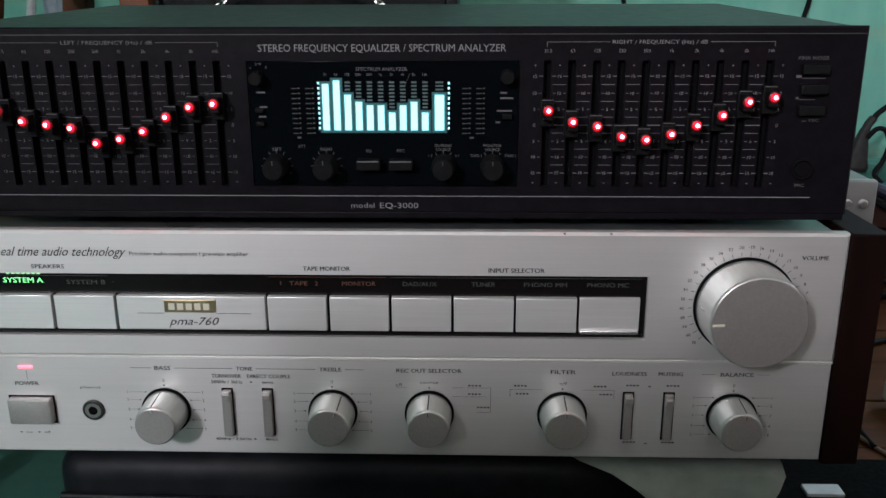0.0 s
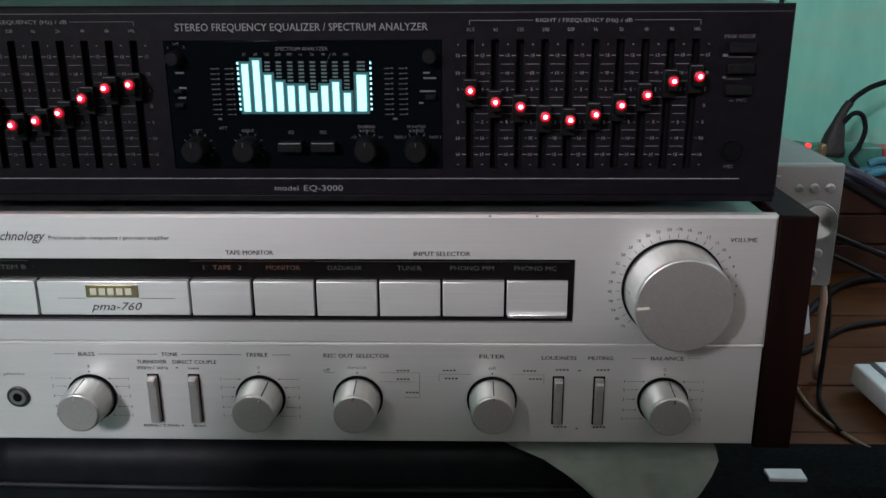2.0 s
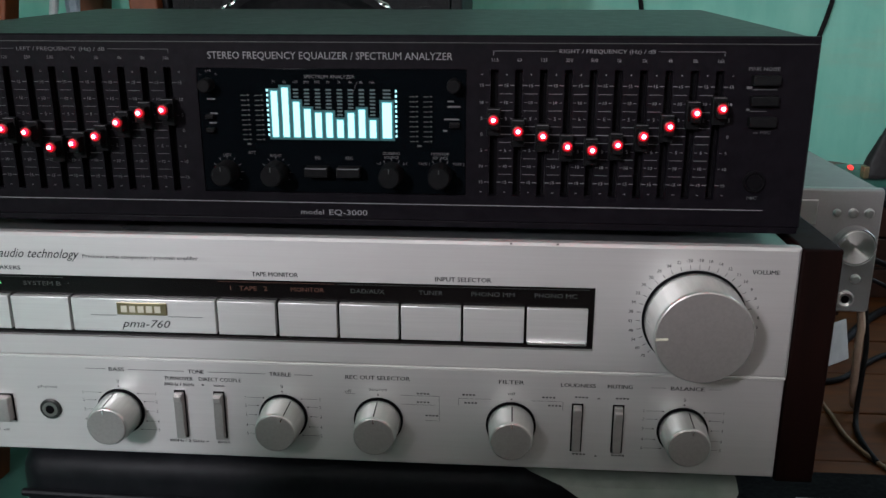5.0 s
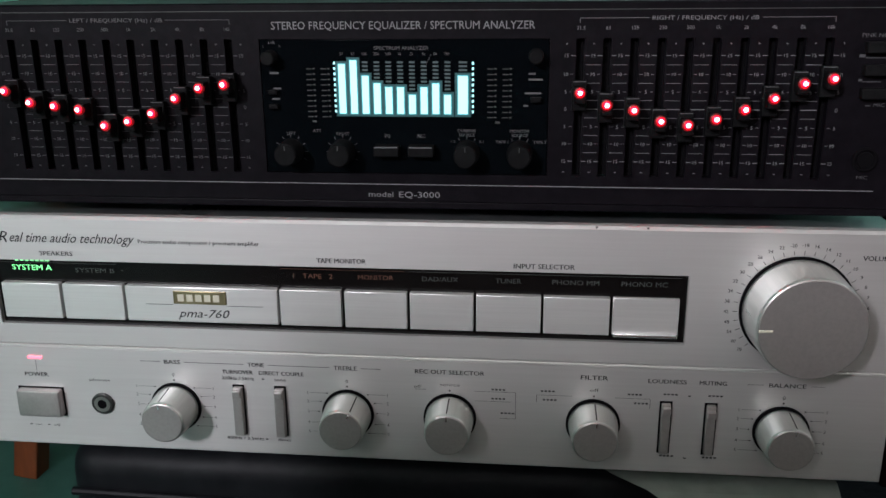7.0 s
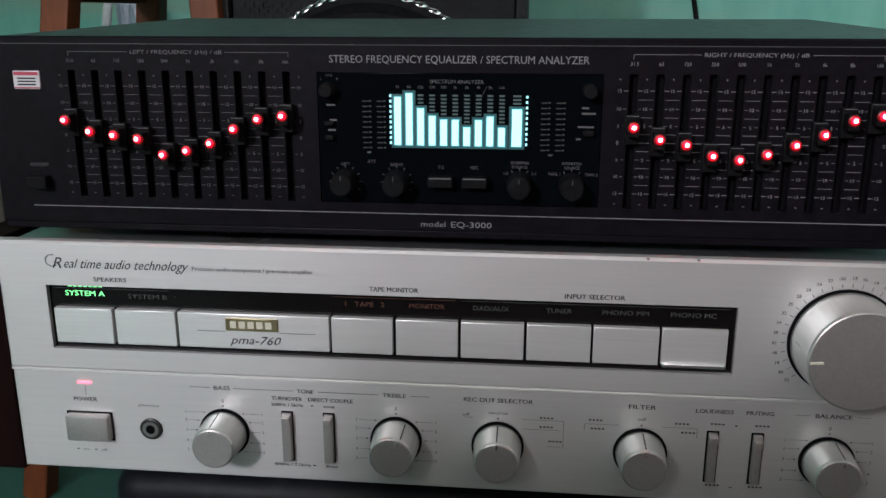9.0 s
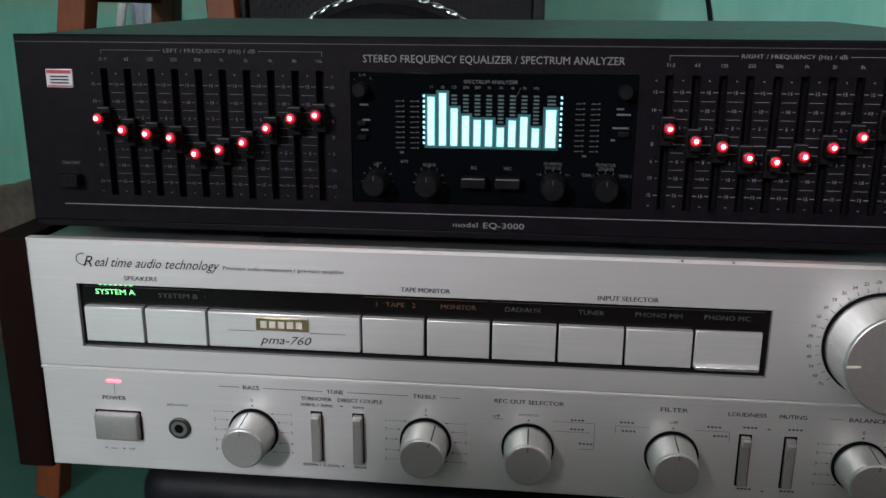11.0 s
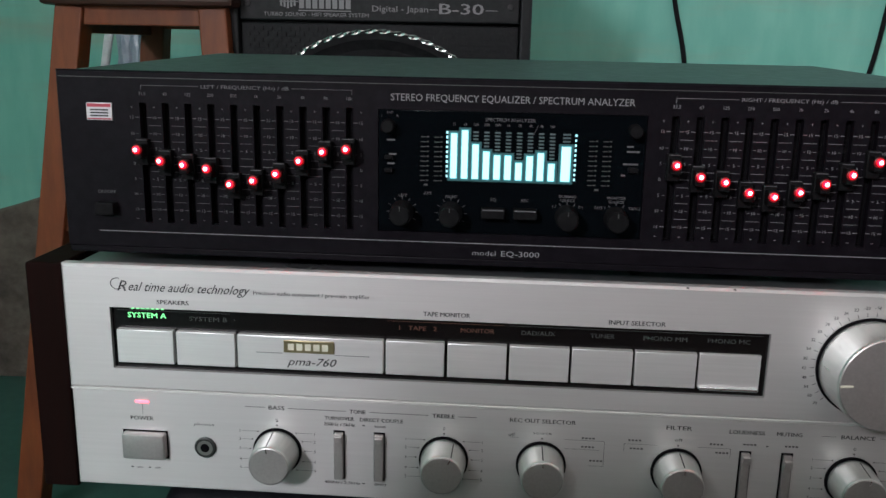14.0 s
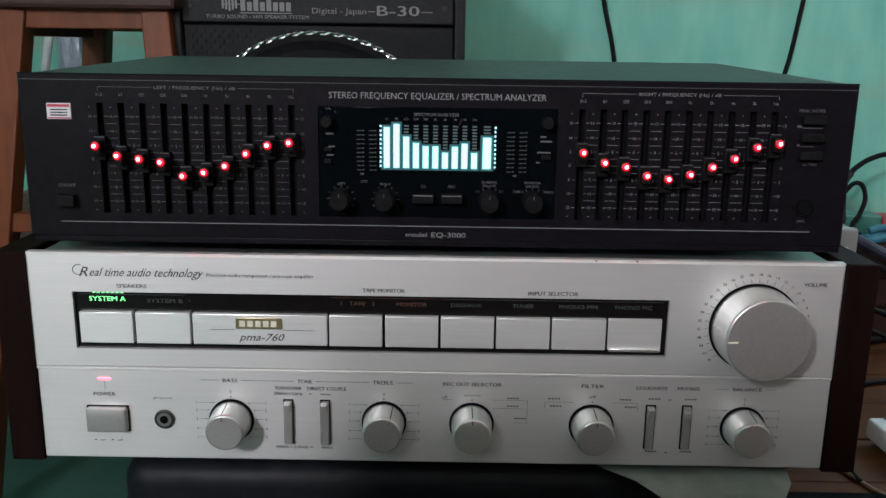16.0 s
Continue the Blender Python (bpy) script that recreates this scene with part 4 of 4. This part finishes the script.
    jack = part("microphone_socket", lathe([(0.0052, EF + 0.0005), (0.0052, EF - 0.0010), (0.0044, EF - 0.0014), (0.0036, EF - 0.0008)], 0.1952, 0.5952, 32), SLOT, e, "black microphone socket")
    part("socket_hole", lathe([(0.0034, EF - 0.0010), (0.0032, EF - 0.0016)], 0.1952, 0.5952, 24), SLOT, jack, "dark disc in place of the hole")
    logo = part("badge", box(-0.2035, -0.1908, EF - 0.0008, EF + 0.0004, 0.6362, 0.6445, 0.0003), BADGE_WHITE, e, "small silvered maker's badge")
    p = Print(EF - 0.00095)
    p.bar(-0.2030, -0.1913, 0.6425, 0.6441)
    p.bar(-0.2030, -0.1913, 0.6366, 0.6372)
    p.put("badge_print", BADGE_RED, logo, "red bands")
    p = Print(EF - 0.00095)
    for z in (0.6380, 0.6394, 0.6408):
        p.bar(-0.2015, -0.1926, z, z + 0.0007)
    p.put("badge_strokes", INK, logo, "dark strokes")
    return e


equalizer()


# ---- what the amplifier stands on ----
def padded_box():
    b = thing("padded_box", (0.02, 0.2, 0), "black vinyl covered box with rounded edges under the amplifier", "box")
    part("body", box(-0.181, 0.195, 0.010, 0.360, 0.030, 0.4425, 0.016, 5), VINYL, b)
    for z in (0.418, 0.372):
        part("piping", tube([(-0.176, 0.0095, z), (0.0, 0.0085, z - 0.0015), (0.193, 0.0095, z)], 0.0022), VINYL, b, "black piping")
    for x in (-0.15, 0.165):
        for y in (0.05, 0.32):
            part("foot", box(x - 0.018, x + 0.018, y - 0.018, y + 0.018, 0.0, 0.032, 0.003), RUBBER, b)


padded_box()


def towel():
    """A cloth spread on the box; one corner hangs over its front."""
    bm = bmesh.new()
    nx = 40
    path = [(0.19, 0.4445), (0.10, 0.4448), (0.03, 0.4448), (0.008, 0.4444), (-0.001, 0.4420), (-0.006, 0.4370), (-0.009, 0.4310), (-0.011, 0.4250), (-0.012, 0.4190), (-0.013, 0.4130), (-0.0135, 0.4080)]
    rows = []
    for j, (y, z) in enumerate(path):
        d = max(0.0, 0.4430 - z)
        left, right = 0.078 + 0.074 * (1 - math.exp(-0.27 * max(0, j - 2))) / 0.885, 0.2005 - 0.85 * d
        right = max(right, left + 0.004)
        row = []
        for i in range(nx + 1):
            u = i / nx
            x = left + (right - left) * u
            wave = (0.0030 * math.sin(u * 7 + 0.8) + 0.0012 * math.sin(u * 17)) * min(1, d * 60)
            row.append(bm.verts.new((x, y - wave - 0.001, z + 0.0006 * noise.noise((x * 60, z * 60, 0.3)))))
        rows.append(row)
    for a, b in zip(rows, rows[1:]):
        for i in range(nx):
            bm.faces.new((a[i], a[i + 1], b[i + 1], b[i]))
    bmesh.ops.solidify(bm, geom=bm.faces[:], thickness=0.0020)
    return single("towel", bm, TOWEL, "white cloth with one corner hanging over the black box", "cloth", (0.14, 0.05, 0.4425))


towel()


# ---- loudspeaker behind ----
def loudspeaker():
    sx0, sx1, sy = -0.352, 0.026, 0.700
    cx, cz, R = -0.166, 0.517, 0.176
    s = thing("loudspeaker", ((sx0 + sx1) / 2, sy + 0.15, 0), "tall black loudspeaker with a chrome ringed woofer", "loudspeaker")
    bm = box(sx0, sx0 + 0.014, sy - 0.006, sy + 0.30, 0.0, 0.84, 0.003)
    box(sx1 - 0.014, sx1, sy - 0.006, sy + 0.30, 0.0, 0.84, 0.003, bm=bm)
    box(sx0 + 0.014, sx1 - 0.014, sy - 0.006, sy + 0.30, 0.826, 0.84, 0.002, bm=bm)
    box(sx0 + 0.014, sx1 - 0.014, sy + 0.02, sy + 0.30, 0.0, 0.826, bm=bm)
    part("cabinet", bm, CABINET, s)
    part("label_band", box(sx0 + 0.015, sx1 - 0.015, sy - 0.002, sy + 0.02, 0.702, 0.77, 0.002), CABINET, s, "black plastic band with pale lettering")
    part("grille", box(sx0 + 0.015, sx1 - 0.015, sy + 0.004, sy + 0.02, 0.03, 0.6995, 0.002), GRILLE, s, "black patterned grille")
    bm = bmesh.new()
    for i in range(30):
        for j in range(8):
            x, z = sx0 + 0.022 + i * 0.0116 + (j % 2) * 0.0058, 0.643 + j * 0.007
            if (x - cx) ** 2 + (z - cz) ** 2 > (R + 0.004) ** 2 and x < sx1 - 0.02:
                box(x - 0.0042, x + 0.0042, sy + 0.0022, sy + 0.0045, z - 0.0022, z + 0.0022, bm=bm)
    tagged(part("grille_pattern", bm, GRILLE, s, "raised lozenge pattern"), kind="stuff")
    bm = bmesh.new()
    n, m, ring = 240, 8, R - 0.0025
    rings = []
    for i in range(n):
        a = 2 * math.pi * i / n
        row = []
        for k in range(m):
            b = 2 * math.pi * k / m
            fat = 0.0026 + 0.0011 * math.sin(i * 2 * math.pi / 4 + 2 * b)
            row.append(bm.verts.new((cx + (ring + fat * math.cos(b)) * math.cos(a), sy + 0.0005 - fat * math.sin(b), cz + (ring + fat * math.cos(b)) * math.sin(a))))
        rings.append(row)
    for i in range(n):
        a, b = rings[i], rings[(i + 1) % n]
        for k in range(m):
            bm.faces.new((a[k], a[(k + 1) % m], b[(k + 1) % m], b[k]))
    part("woofer_ring", bm, RING, s, "knurled chrome woofer ring", smooth=15)
    part("woofer_cone", lathe([(R, sy + 0.002), (R - 0.012, sy - 0.004), (R - 0.024, sy + 0.002), (R - 0.03, sy + 0.003), (0.05, sy + 0.018), (0.045, sy + 0.012), (0.001, sy + 0.006)], cx, cz, 72), CONE, s, "black paper cone")
    for x in (sx0 + 0.026, sx1 - 0.026):
        part("screw", lathe([(0.004, sy - 0.001), (0.0036, sy - 0.0035), (0.001, sy - 0.004)], x, 0.722, 14), RUBBER, s, "black screw")
    p = Print(sy - 0.0026)
    p.word("TURBO SOUND - HIFI SPEAKER SYSTEM", -0.3060, -0.1745, 0.7095, 0.0046)
    p.word("Digital - Japan", -0.1700, -0.1010, 0.7180, 0.0072)
    p.word("B-30", -0.0870, -0.0330, 0.7190, 0.0125, weight=0.02)
    p.rule(-0.0990, -0.0890, 0.7175, 0.0010)
    p.rule(-0.0305, -0.0160, 0.7175, 0.0010)
    p.rule(-0.2620, -0.1960, 0.7140, 0.0012)
    # the maker's mark: a round emblem and plain strokes
    for k in range(5):
        p.bar(-0.2850 + k * 0.0042, -0.2850 + k * 0.0042 + 0.0026, 0.7165 + 0.0014 * abs(k - 2), 0.7330 - 0.0010 * abs(k - 2))
    p.bar(-0.2860, -0.2620, 0.7240, 0.7252)
    for k, h in enumerate((0.017, 0.011, 0.017, 0.011, 0.014, 0.011, 0.011, 0.011)):
        x = -0.2612 + k * 0.0083
        p.bar(x, x + 0.0062, 0.7165, 0.7165 + h)
    p.put("label_lettering", INK_WHITE, s, "pale printed lettering")


loudspeaker()


# ---- wooden stool ----
def bar_between(p, q, w, d, bevel=0.003):
    """A square bar from p to q."""
    p, q = Vector(p), Vector(q)
    z = (q - p).normalized()
    x = Vector((1, 0, 0))
    y = z.cross(x).normalized()
    x = y.cross(z)
    m = Matrix((x, y, z)).transposed().to_4x4()
    m.translation = p
    bm = box(-w / 2, w / 2, -d / 2, d / 2, 0, (q - p).length, bevel)
    bmesh.ops.transform(bm, matrix=m, verts=bm.verts[:])
    return bm


def stool():
    s = thing("stool", (-0.46, 0.80, 0), "tall wooden stool with splayed orange-brown legs", "stool")
    tz = 0.715
    tops = {(-1, -1): (-0.547, 0.695, tz), (1, -1): (-0.366, 0.695, tz), (-1, 1): (-0.536, 0.930, tz), (1, 1): (-0.366, 0.930, tz)}
    feet = {(-1, -1): (-0.655, 0.672, 0.0), (1, -1): (-0.325, 0.672, 0.0), (-1, 1): (-0.620, 0.960, 0.0), (1, 1): (-0.330, 0.960, 0.0)}
    at = lambda k, z: tuple(Vector(feet[k]).lerp(Vector(tops[k]), z / tz))
    for k in tops:
        part("leg", bar_between(feet[k], tops[k], 0.036, 0.034), STOOL_WOOD, s)
    part("seat", box(-0.580, -0.335, 0.665, 0.955, tz, tz + 0.028, 0.006), SEAT_WOOD, s, "dark square wooden seat")
    for z, h in ((0.7035, 0.024), (0.440, 0.026)):
        for sy in (-1, 1):
            a, b = at((-1, sy), z), at((1, sy), z)
            part("rail", box(a[0] + 0.012, b[0] - 0.012, a[1] - 0.010, a[1] + 0.010, z - h / 2, z + h / 2, 0.002), STOOL_WOOD, s)
        for sx in (-1, 1):
            a, b = at((sx, -1), z - 0.01), at((sx, 1), z - 0.01)
            part("rail", box(a[0] - 0.010, a[0] + 0.010, a[1] + 0.012, b[1] - 0.012, z - 0.01 - h / 2, z - 0.01 + h / 2, 0.002), STOOL_WOOD, s)


stool()


def plastic_bag():
    """A crumpled pale plastic bag on a hook behind the stool."""
    bm = bmesh.new()
    bmesh.ops.create_icosphere(bm, subdivisions=4, radius=1.0)
    for v in bm.verts:
        c = v.co.copy()
        k = 1 + 0.22 * noise.noise(c * 2.2) + 0.10 * noise.noise(c * 6)
        v.co = Vector((-0.664 + 0.030 * c.x * k, 1.140 + 0.034 * c.y * k, 0.630 + 0.125 * c.z * k))
    bag = single("plastic_bag", bm, PLASTIC_BLUE, "crumpled grey plastic bag hanging by a white strap on the wall", "bag", (-0.67, 1.14, 0.5))
    part("strap", tube([(-0.725, 1.115, 0.56), (-0.708, 1.112, 0.63), (-0.697, 1.115, 0.69), (-0.690, 1.15, 0.76), (-0.686, 1.196, 0.80)], 0.0075), PAPER, bag, "white strap")


plastic_bag()


# ---- low table with the small stereo ----
def low_table():
    t = thing("low_table", (0.85, 0.78, 0), "low dark wooden table made of wide boards", "table")
    x0, x1 = 0.262, 1.50
    y = 0.345
    for k in range(7):
        part("board", box(x0, x1, y, y + 0.1105, 0.178, 0.2 - 0.0008 * (k % 2), 0.0018), TABLE_WOOD, t)
        y += 0.1125
    for x in (x0 + 0.04, x1 - 0.04):
        for yy in (0.42, 1.11):
            part("leg", box(x - 0.025, x + 0.025, yy - 0.025, yy + 0.025, 0, 0.179, 0.003), TABLE_WOOD, t)
    part("apron", box(x0 + 0.02, x1 - 0.02, 0.392, 0.412, 0.12, 0.179, 0.002), TABLE_WOOD, t)


low_table()


def stereo_unit():
    y = 0.55
    s = thing("mini_stereo", (0.40, 0.65, 0.3305), "silver mini stereo unit with a large volume knob", "stereo")
    part("body", box(0.285, 0.487, y + 0.006, 0.80, 0.334, 0.4745, 0.006, 3), SILVER_TOP, s, "grey painted body")
    part("front", box(0.283, 0.490, y, y + 0.012, 0.333, 0.4745, 0.004, 3), SILVER, s, "silver plastic front")
    k = part("volume_knob", lathe([(0.0220, y + 0.001), (0.0215, y - 0.010), (0.0205, y - 0.012), (0.0195, y - 0.011), (0.001, y - 0.0095)], 0.4625, 0.412, 48), SILVER, s, "dished metal volume knob")
    part("knob_disc", lathe([(0.0192, y - 0.0108), (0.0180, y - 0.0122), (0.0005, y - 0.0105)], 0.4625, 0.412, 64), TURNED, k, "bright turned disc")
    for x, z, r in ((0.441, 0.448, 0.0042), (0.458, 0.448, 0.0052), (0.475, 0.448, 0.0052), (0.470, 0.373, 0.0055)):
        part("push_button", lathe([(r, y + 0.001), (r, y - 0.002), (r * 0.7, y - 0.0035), (0.0004, y - 0.0038)], x, z, 24), CHROME, s, "small round chrome button")
    j = part("phones_socket", lathe([(0.010, y + 0.001), (0.010, y - 0.002), (0.0075, y - 0.003), (0.005, y - 0.0015)], 0.462, 0.349, 28), CHROME, s, "chrome headphone socket")
    part("socket_hole", lathe([(0.0048, y - 0.001), (0.0044, y - 0.0022)], 0.462, 0.349, 20), SLOT, j, "dark disc in place of the hole")
    part("display", box(0.300, 0.420, y - 0.002, y + 0.002, 0.435, 0.462, 0.001), CHROME, s, "bright strip")
    for x in (0.30, 0.47):
        for yy in (0.57, 0.78):
            part("foot", box(x - 0.008, x + 0.008, yy - 0.008, yy + 0.008, 0.3305, 0.335), RUBBER, s)
    b = thing("carton", (0.39, 0.68, 0.2), "dark brown box that carries the mini stereo", "box")
    part("body", box(0.29, 0.470, 0.585, 0.79, 0.2, 0.3305, 0.003), SEAT_WOOD, b)
    part("lid", box(0.288, 0.472, 0.583, 0.792, 0.316, 0.3303, 0.002), SEAT_WOOD, b)


stereo_unit()


def remote():
    r = thing("remote_control", (0.56, 0.56, 0.2), "silver bar shaped remote control lying on the table boards", "remote control")
    m = pose(0.5600, 0.466, 0.2045, -2, 2, -85)
    for name, bm, mat, lab in (("body", box(-0.095, 0.095, -0.020, 0.020, 0.0, 0.026, 0.004, 3), BRIGHT, "silver plastic body"),
                               ("top_plate", box(-0.093, 0.093, 0.005, 0.0185, 0.0262, 0.028, 0.001), BRIGHT, "bright top plate"),
                               ("battery_cover", box(-0.093, 0.093, -0.002, 0.0045, 0.0262, 0.0272, 0.0005), RUBBER, "black strip")):
        bmesh.ops.transform(bm, matrix=m, verts=bm.verts[:])
        part(name, bm, mat, r, lab)


remote()
single("paper_card", box(0.366, 0.402, 0.344, 0.362, 0.2085, 0.2130, 0.0012), PAPER, "small white card box on the black cloth", "card box", (0.4, 0.39, 0.2))


def cloth_heap():
    bm = bmesh.new()
    n, m = 48, 14
    rows = []
    for j in range(m + 1):
        v = j / m
        row = []
        for i in range(n + 1):
            u = i / n
            x = 0.235 + 0.60 * u
            y = 0.225 + 0.200 * v
            side = min(1, min(u, 1 - u) * 10)
            if y > 0.335:
                z = 0.2035 + (0.006 + 0.004 * noise.noise((x * 14, y * 14, 2.0))) * side * min(1, (1 - v) * 6)
            else:
                z = (0.207 + 0.012 * noise.noise((x * 14, y * 14, 2.0))) * min(1, v * 4) ** 0.4
            row.append(bm.verts.new((x, y, max(0.0, z))))
        rows.append(row)
    for a, b in zip(rows, rows[1:]):
        for i in range(n):
            bm.faces.new((a[i], a[i + 1], b[i + 1], b[i]))
    bmesh.ops.solidify(bm, geom=bm.faces[:], thickness=0.002)
    return single("black_cloth", bm, BLACK_CLOTH, "heap of crumpled black cloth in front of the low table", "cloth", (0.5, 0.3, 0))


cloth_heap()

_bm = box(-0.040, 0.040, -0.0012, 0.0012, 0.0, 0.055, 0.0006)
bmesh.ops.transform(_bm, matrix=pose(0.520, 0.705, 0.2, -12, 0, 38), verts=_bm.verts[:])
single("card_sheet", _bm, PAPER, "white card leaning on the table beside the dark box", "card", (0.50, 0.70, 0.2))


# ---- sockets and cables ----
def wooden_ledge():
    c = thing("wooden_crate", (0.8, 1.05, 0.2), "dark wooden crate standing on the table against the wall", "crate")
    for x in (0.604, 1.026):
        part("post", box(x, x + 0.02, 0.992, 1.143, 0.2, 0.346, 0.002), SEAT_WOOD, c)
    for z0, z1 in ((0.2, 0.248), (0.251, 0.299), (0.302, 0.346)):
        part("slat", box(0.60, 1.05, 0.980, 0.992, z0, z1, 0.002), SEAT_WOOD, c)
        part("slat", box(0.60, 1.05, 1.143, 1.155, z0, z1, 0.002), SEAT_WOOD, c)
    part("lid", box(0.60, 1.05, 0.978, 1.157, 0.346, 0.360, 0.003), SEAT_WOOD, c)


wooden_ledge()


def power_strip():
    s = thing("power_strip", (0.78, 1.06, 0.360), "green and red extension socket with a plugged black adapter", "power strip")
    part("body", box(0.630, 0.764, 1.035, 1.085, 0.360, 0.400, 0.005, 3), STRIP_GREEN, s, "green plastic body")
    part("end_block", box(0.766, 0.880, 1.035, 1.085, 0.360, 0.397, 0.005, 3), STRIP_RED, s, "red plastic end")
    plug = bmesh.new()
    rings = []
    for z, cx, w, d in ((0.388, 0.678, 0.017, 0.014), (0.394, 0.678, 0.019, 0.016), (0.410, 0.678, 0.0165, 0.015), (0.422, 0.6795, 0.0145, 0.013), (0.440, 0.683, 0.0095, 0.009), (0.456, 0.687, 0.0070, 0.0070)):
        rings.append([plug.verts.new((cx + w * math.copysign(abs(math.cos(t)) ** 0.6, math.cos(t)), 1.033 + d * math.copysign(abs(math.sin(t)) ** 0.6, math.sin(t)), z)) for t in (2 * math.pi * k / 20 for k in range(20))])
    for p, q in zip(rings, rings[1:]):
        for k in range(20):
            plug.faces.new((p[k], p[(k + 1) % 20], q[(k + 1) % 20], q[k]))
    plug.faces.new(rings[0])
    plug.faces.new(rings[-1])
    a = part("adapter", plug, RUBBER, s, "black tapered plug")
    part("cable_grip", tube([(0.686, 1.033, 0.452), (0.691, 1.033, 0.464), (0.698, 1.033, 0.474)], 0.0068), RUBBER, a)
    part("brass_pin", box(0.655, 0.664, 1.018, 1.034, 0.388, 0.408, 0.002), GOLD, a, "dull brass contact")
    part("indicator", lathe([(0.0036, 1.040), (0.0036, 1.031), (0.002, 1.029)], 0.640, 0.403, 16), NEON, s, "glowing red neon")


power_strip()


def cable(name, pts, r, mat, label):
    return single(name, tube(pts, r), mat, label, "cable", pts[-1], group="loose cables by the wall" if name == "wall_cable" else "loose cables on the table")


cable("wall_cable", [(0.262, 1.191, 0.92), (0.284, 1.190, 0.768), (0.308, 1.190, 0.668), (0.330, 1.189, 0.52), (0.345, 1.150, 0.30), (0.350, 1.10, 0.205)], 0.0043, CABLE, "black cable hanging down the turquoise wall")
cable("wall_cable", [(0.690, 1.191, 1.02), (0.662, 1.191, 0.84), (0.648, 1.190, 0.768), (0.634, 1.190, 0.668), (0.617, 1.189, 0.60), (0.588, 1.186, 0.52), (0.570, 1.170, 0.40), (0.565, 1.14, 0.206)], 0.0043, CABLE, "black cable hanging down the turquoise wall")
cable("adapter_cable", [(0.697, 1.033, 0.472), (0.708, 1.035, 0.484), (0.735, 1.04, 0.499), (0.772, 1.04, 0.507), (0.86, 1.05, 0.500), (0.95, 1.07, 0.43), (1.0, 1.06, 0.3650)], 0.0045, CABLE, "black cable arching from the adapter")
cable("adapter_cable", [(0.688, 1.025, 0.442), (0.700, 1.020, 0.458), (0.714, 1.018, 0.454), (0.720, 1.016, 0.430), (0.712, 1.014, 0.404), (0.702, 1.012, 0.385), (0.72, 0.998, 0.3645)], 0.0040, CABLE, "black cable looped below the adapter")
for k, (dy, dz) in enumerate(((0.0, 0.006), (-0.016, 0.004), (-0.004, 0.019))):
    cable("blue_cable", [(0.712 + 0.006 * k, 1.000 + dy, 0.361 + dz), (0.745, 0.998 + dy, 0.367 + dz), (0.80, 0.996 + dy, 0.366 + dz), (0.88, 1.0 + dy, 0.366 + dz), (0.96, 1.02 + dy, 0.363 + dz)], 0.0065, CABLE_BLUE, "thick blue cable coiled on the crate")
cable("black_cable", [(0.655, 0.985, 0.369), (0.672, 0.958, 0.378), (0.712, 0.945, 0.360), (0.758, 0.935, 0.333), (0.84, 0.90, 0.27), (0.96, 0.84, 0.209)], 0.009, CABLE_NAVY, "thick navy cable falling to the table")
cable("black_cable", [(0.66, 0.975, 0.367), (0.70, 0.950, 0.345), (0.78, 0.90, 0.30), (0.88, 0.86, 0.25), (0.96, 0.80, 0.2065)], 0.006, CABLE, "black cable falling to the table")
cable("speaker_cable", [(0.485, 0.78, 0.36), (0.53, 0.76, 0.35), (0.60, 0.74, 0.325), (0.70, 0.72, 0.285), (0.85, 0.70, 0.205)], 0.004, CABLE, "black cable from the back of the stereo")
cable("speaker_cable", [(0.485, 0.79, 0.345), (0.53, 0.77, 0.325), (0.60, 0.75, 0.295), (0.70, 0.73, 0.25), (0.80, 0.72, 0.2035)], 0.003, CABLE, "thin black cable from the back of the stereo")
cable("black_cable", [(0.476, 0.70, 0.2065), (0.525, 0.73, 0.2065), (0.580, 0.80, 0.2065), (0.641, 0.878, 0.2065), (0.696, 0.924, 0.2065), (0.776, 0.946, 0.2065), (0.90, 0.95, 0.2065)], 0.0060, CABLE, "thick black cable curving over the table boards")
cable("black_cable", [(0.474, 0.640, 0.2040), (0.515, 0.655, 0.2040), (0.56, 0.70, 0.2040), (0.62, 0.745, 0.2040), (0.74, 0.77, 0.2040), (0.90, 0.76, 0.2040)], 0.0038, CABLE, "black cable curving over the table boards")
cable("tan_cable", [(0.455, 0.640, 0.25), (0.470, 0.608, 0.2040), (0.4687, 0.552, 0.2025), (0.4673, 0.503, 0.2025), (0.4789, 0.4523, 0.2025), (0.501, 0.407, 0.2025), (0.53, 0.385, 0.2025)], 0.0024, CABLE_TAN, "tan cable lying across the table boards")
cable("pink_cable", [(0.487, 0.572, 0.345), (0.489, 0.560, 0.315), (0.488, 0.558, 0.295), (0.490, 0.560, 0.255), (0.494, 0.565, 0.222), (0.502, 0.578, 0.2050)], 0.0045, CABLE_PINK, "pale pink cable hanging from the stereo")
cable("black_cable", [(0.496, 0.575, 0.335), (0.499, 0.563, 0.29), (0.497, 0.558, 0.24), (0.492, 0.545, 0.2036), (0.480, 0.50, 0.2036), (0.478, 0.45, 0.2036)], 0.0030, CABLE, "dark cable hanging from the stereo")
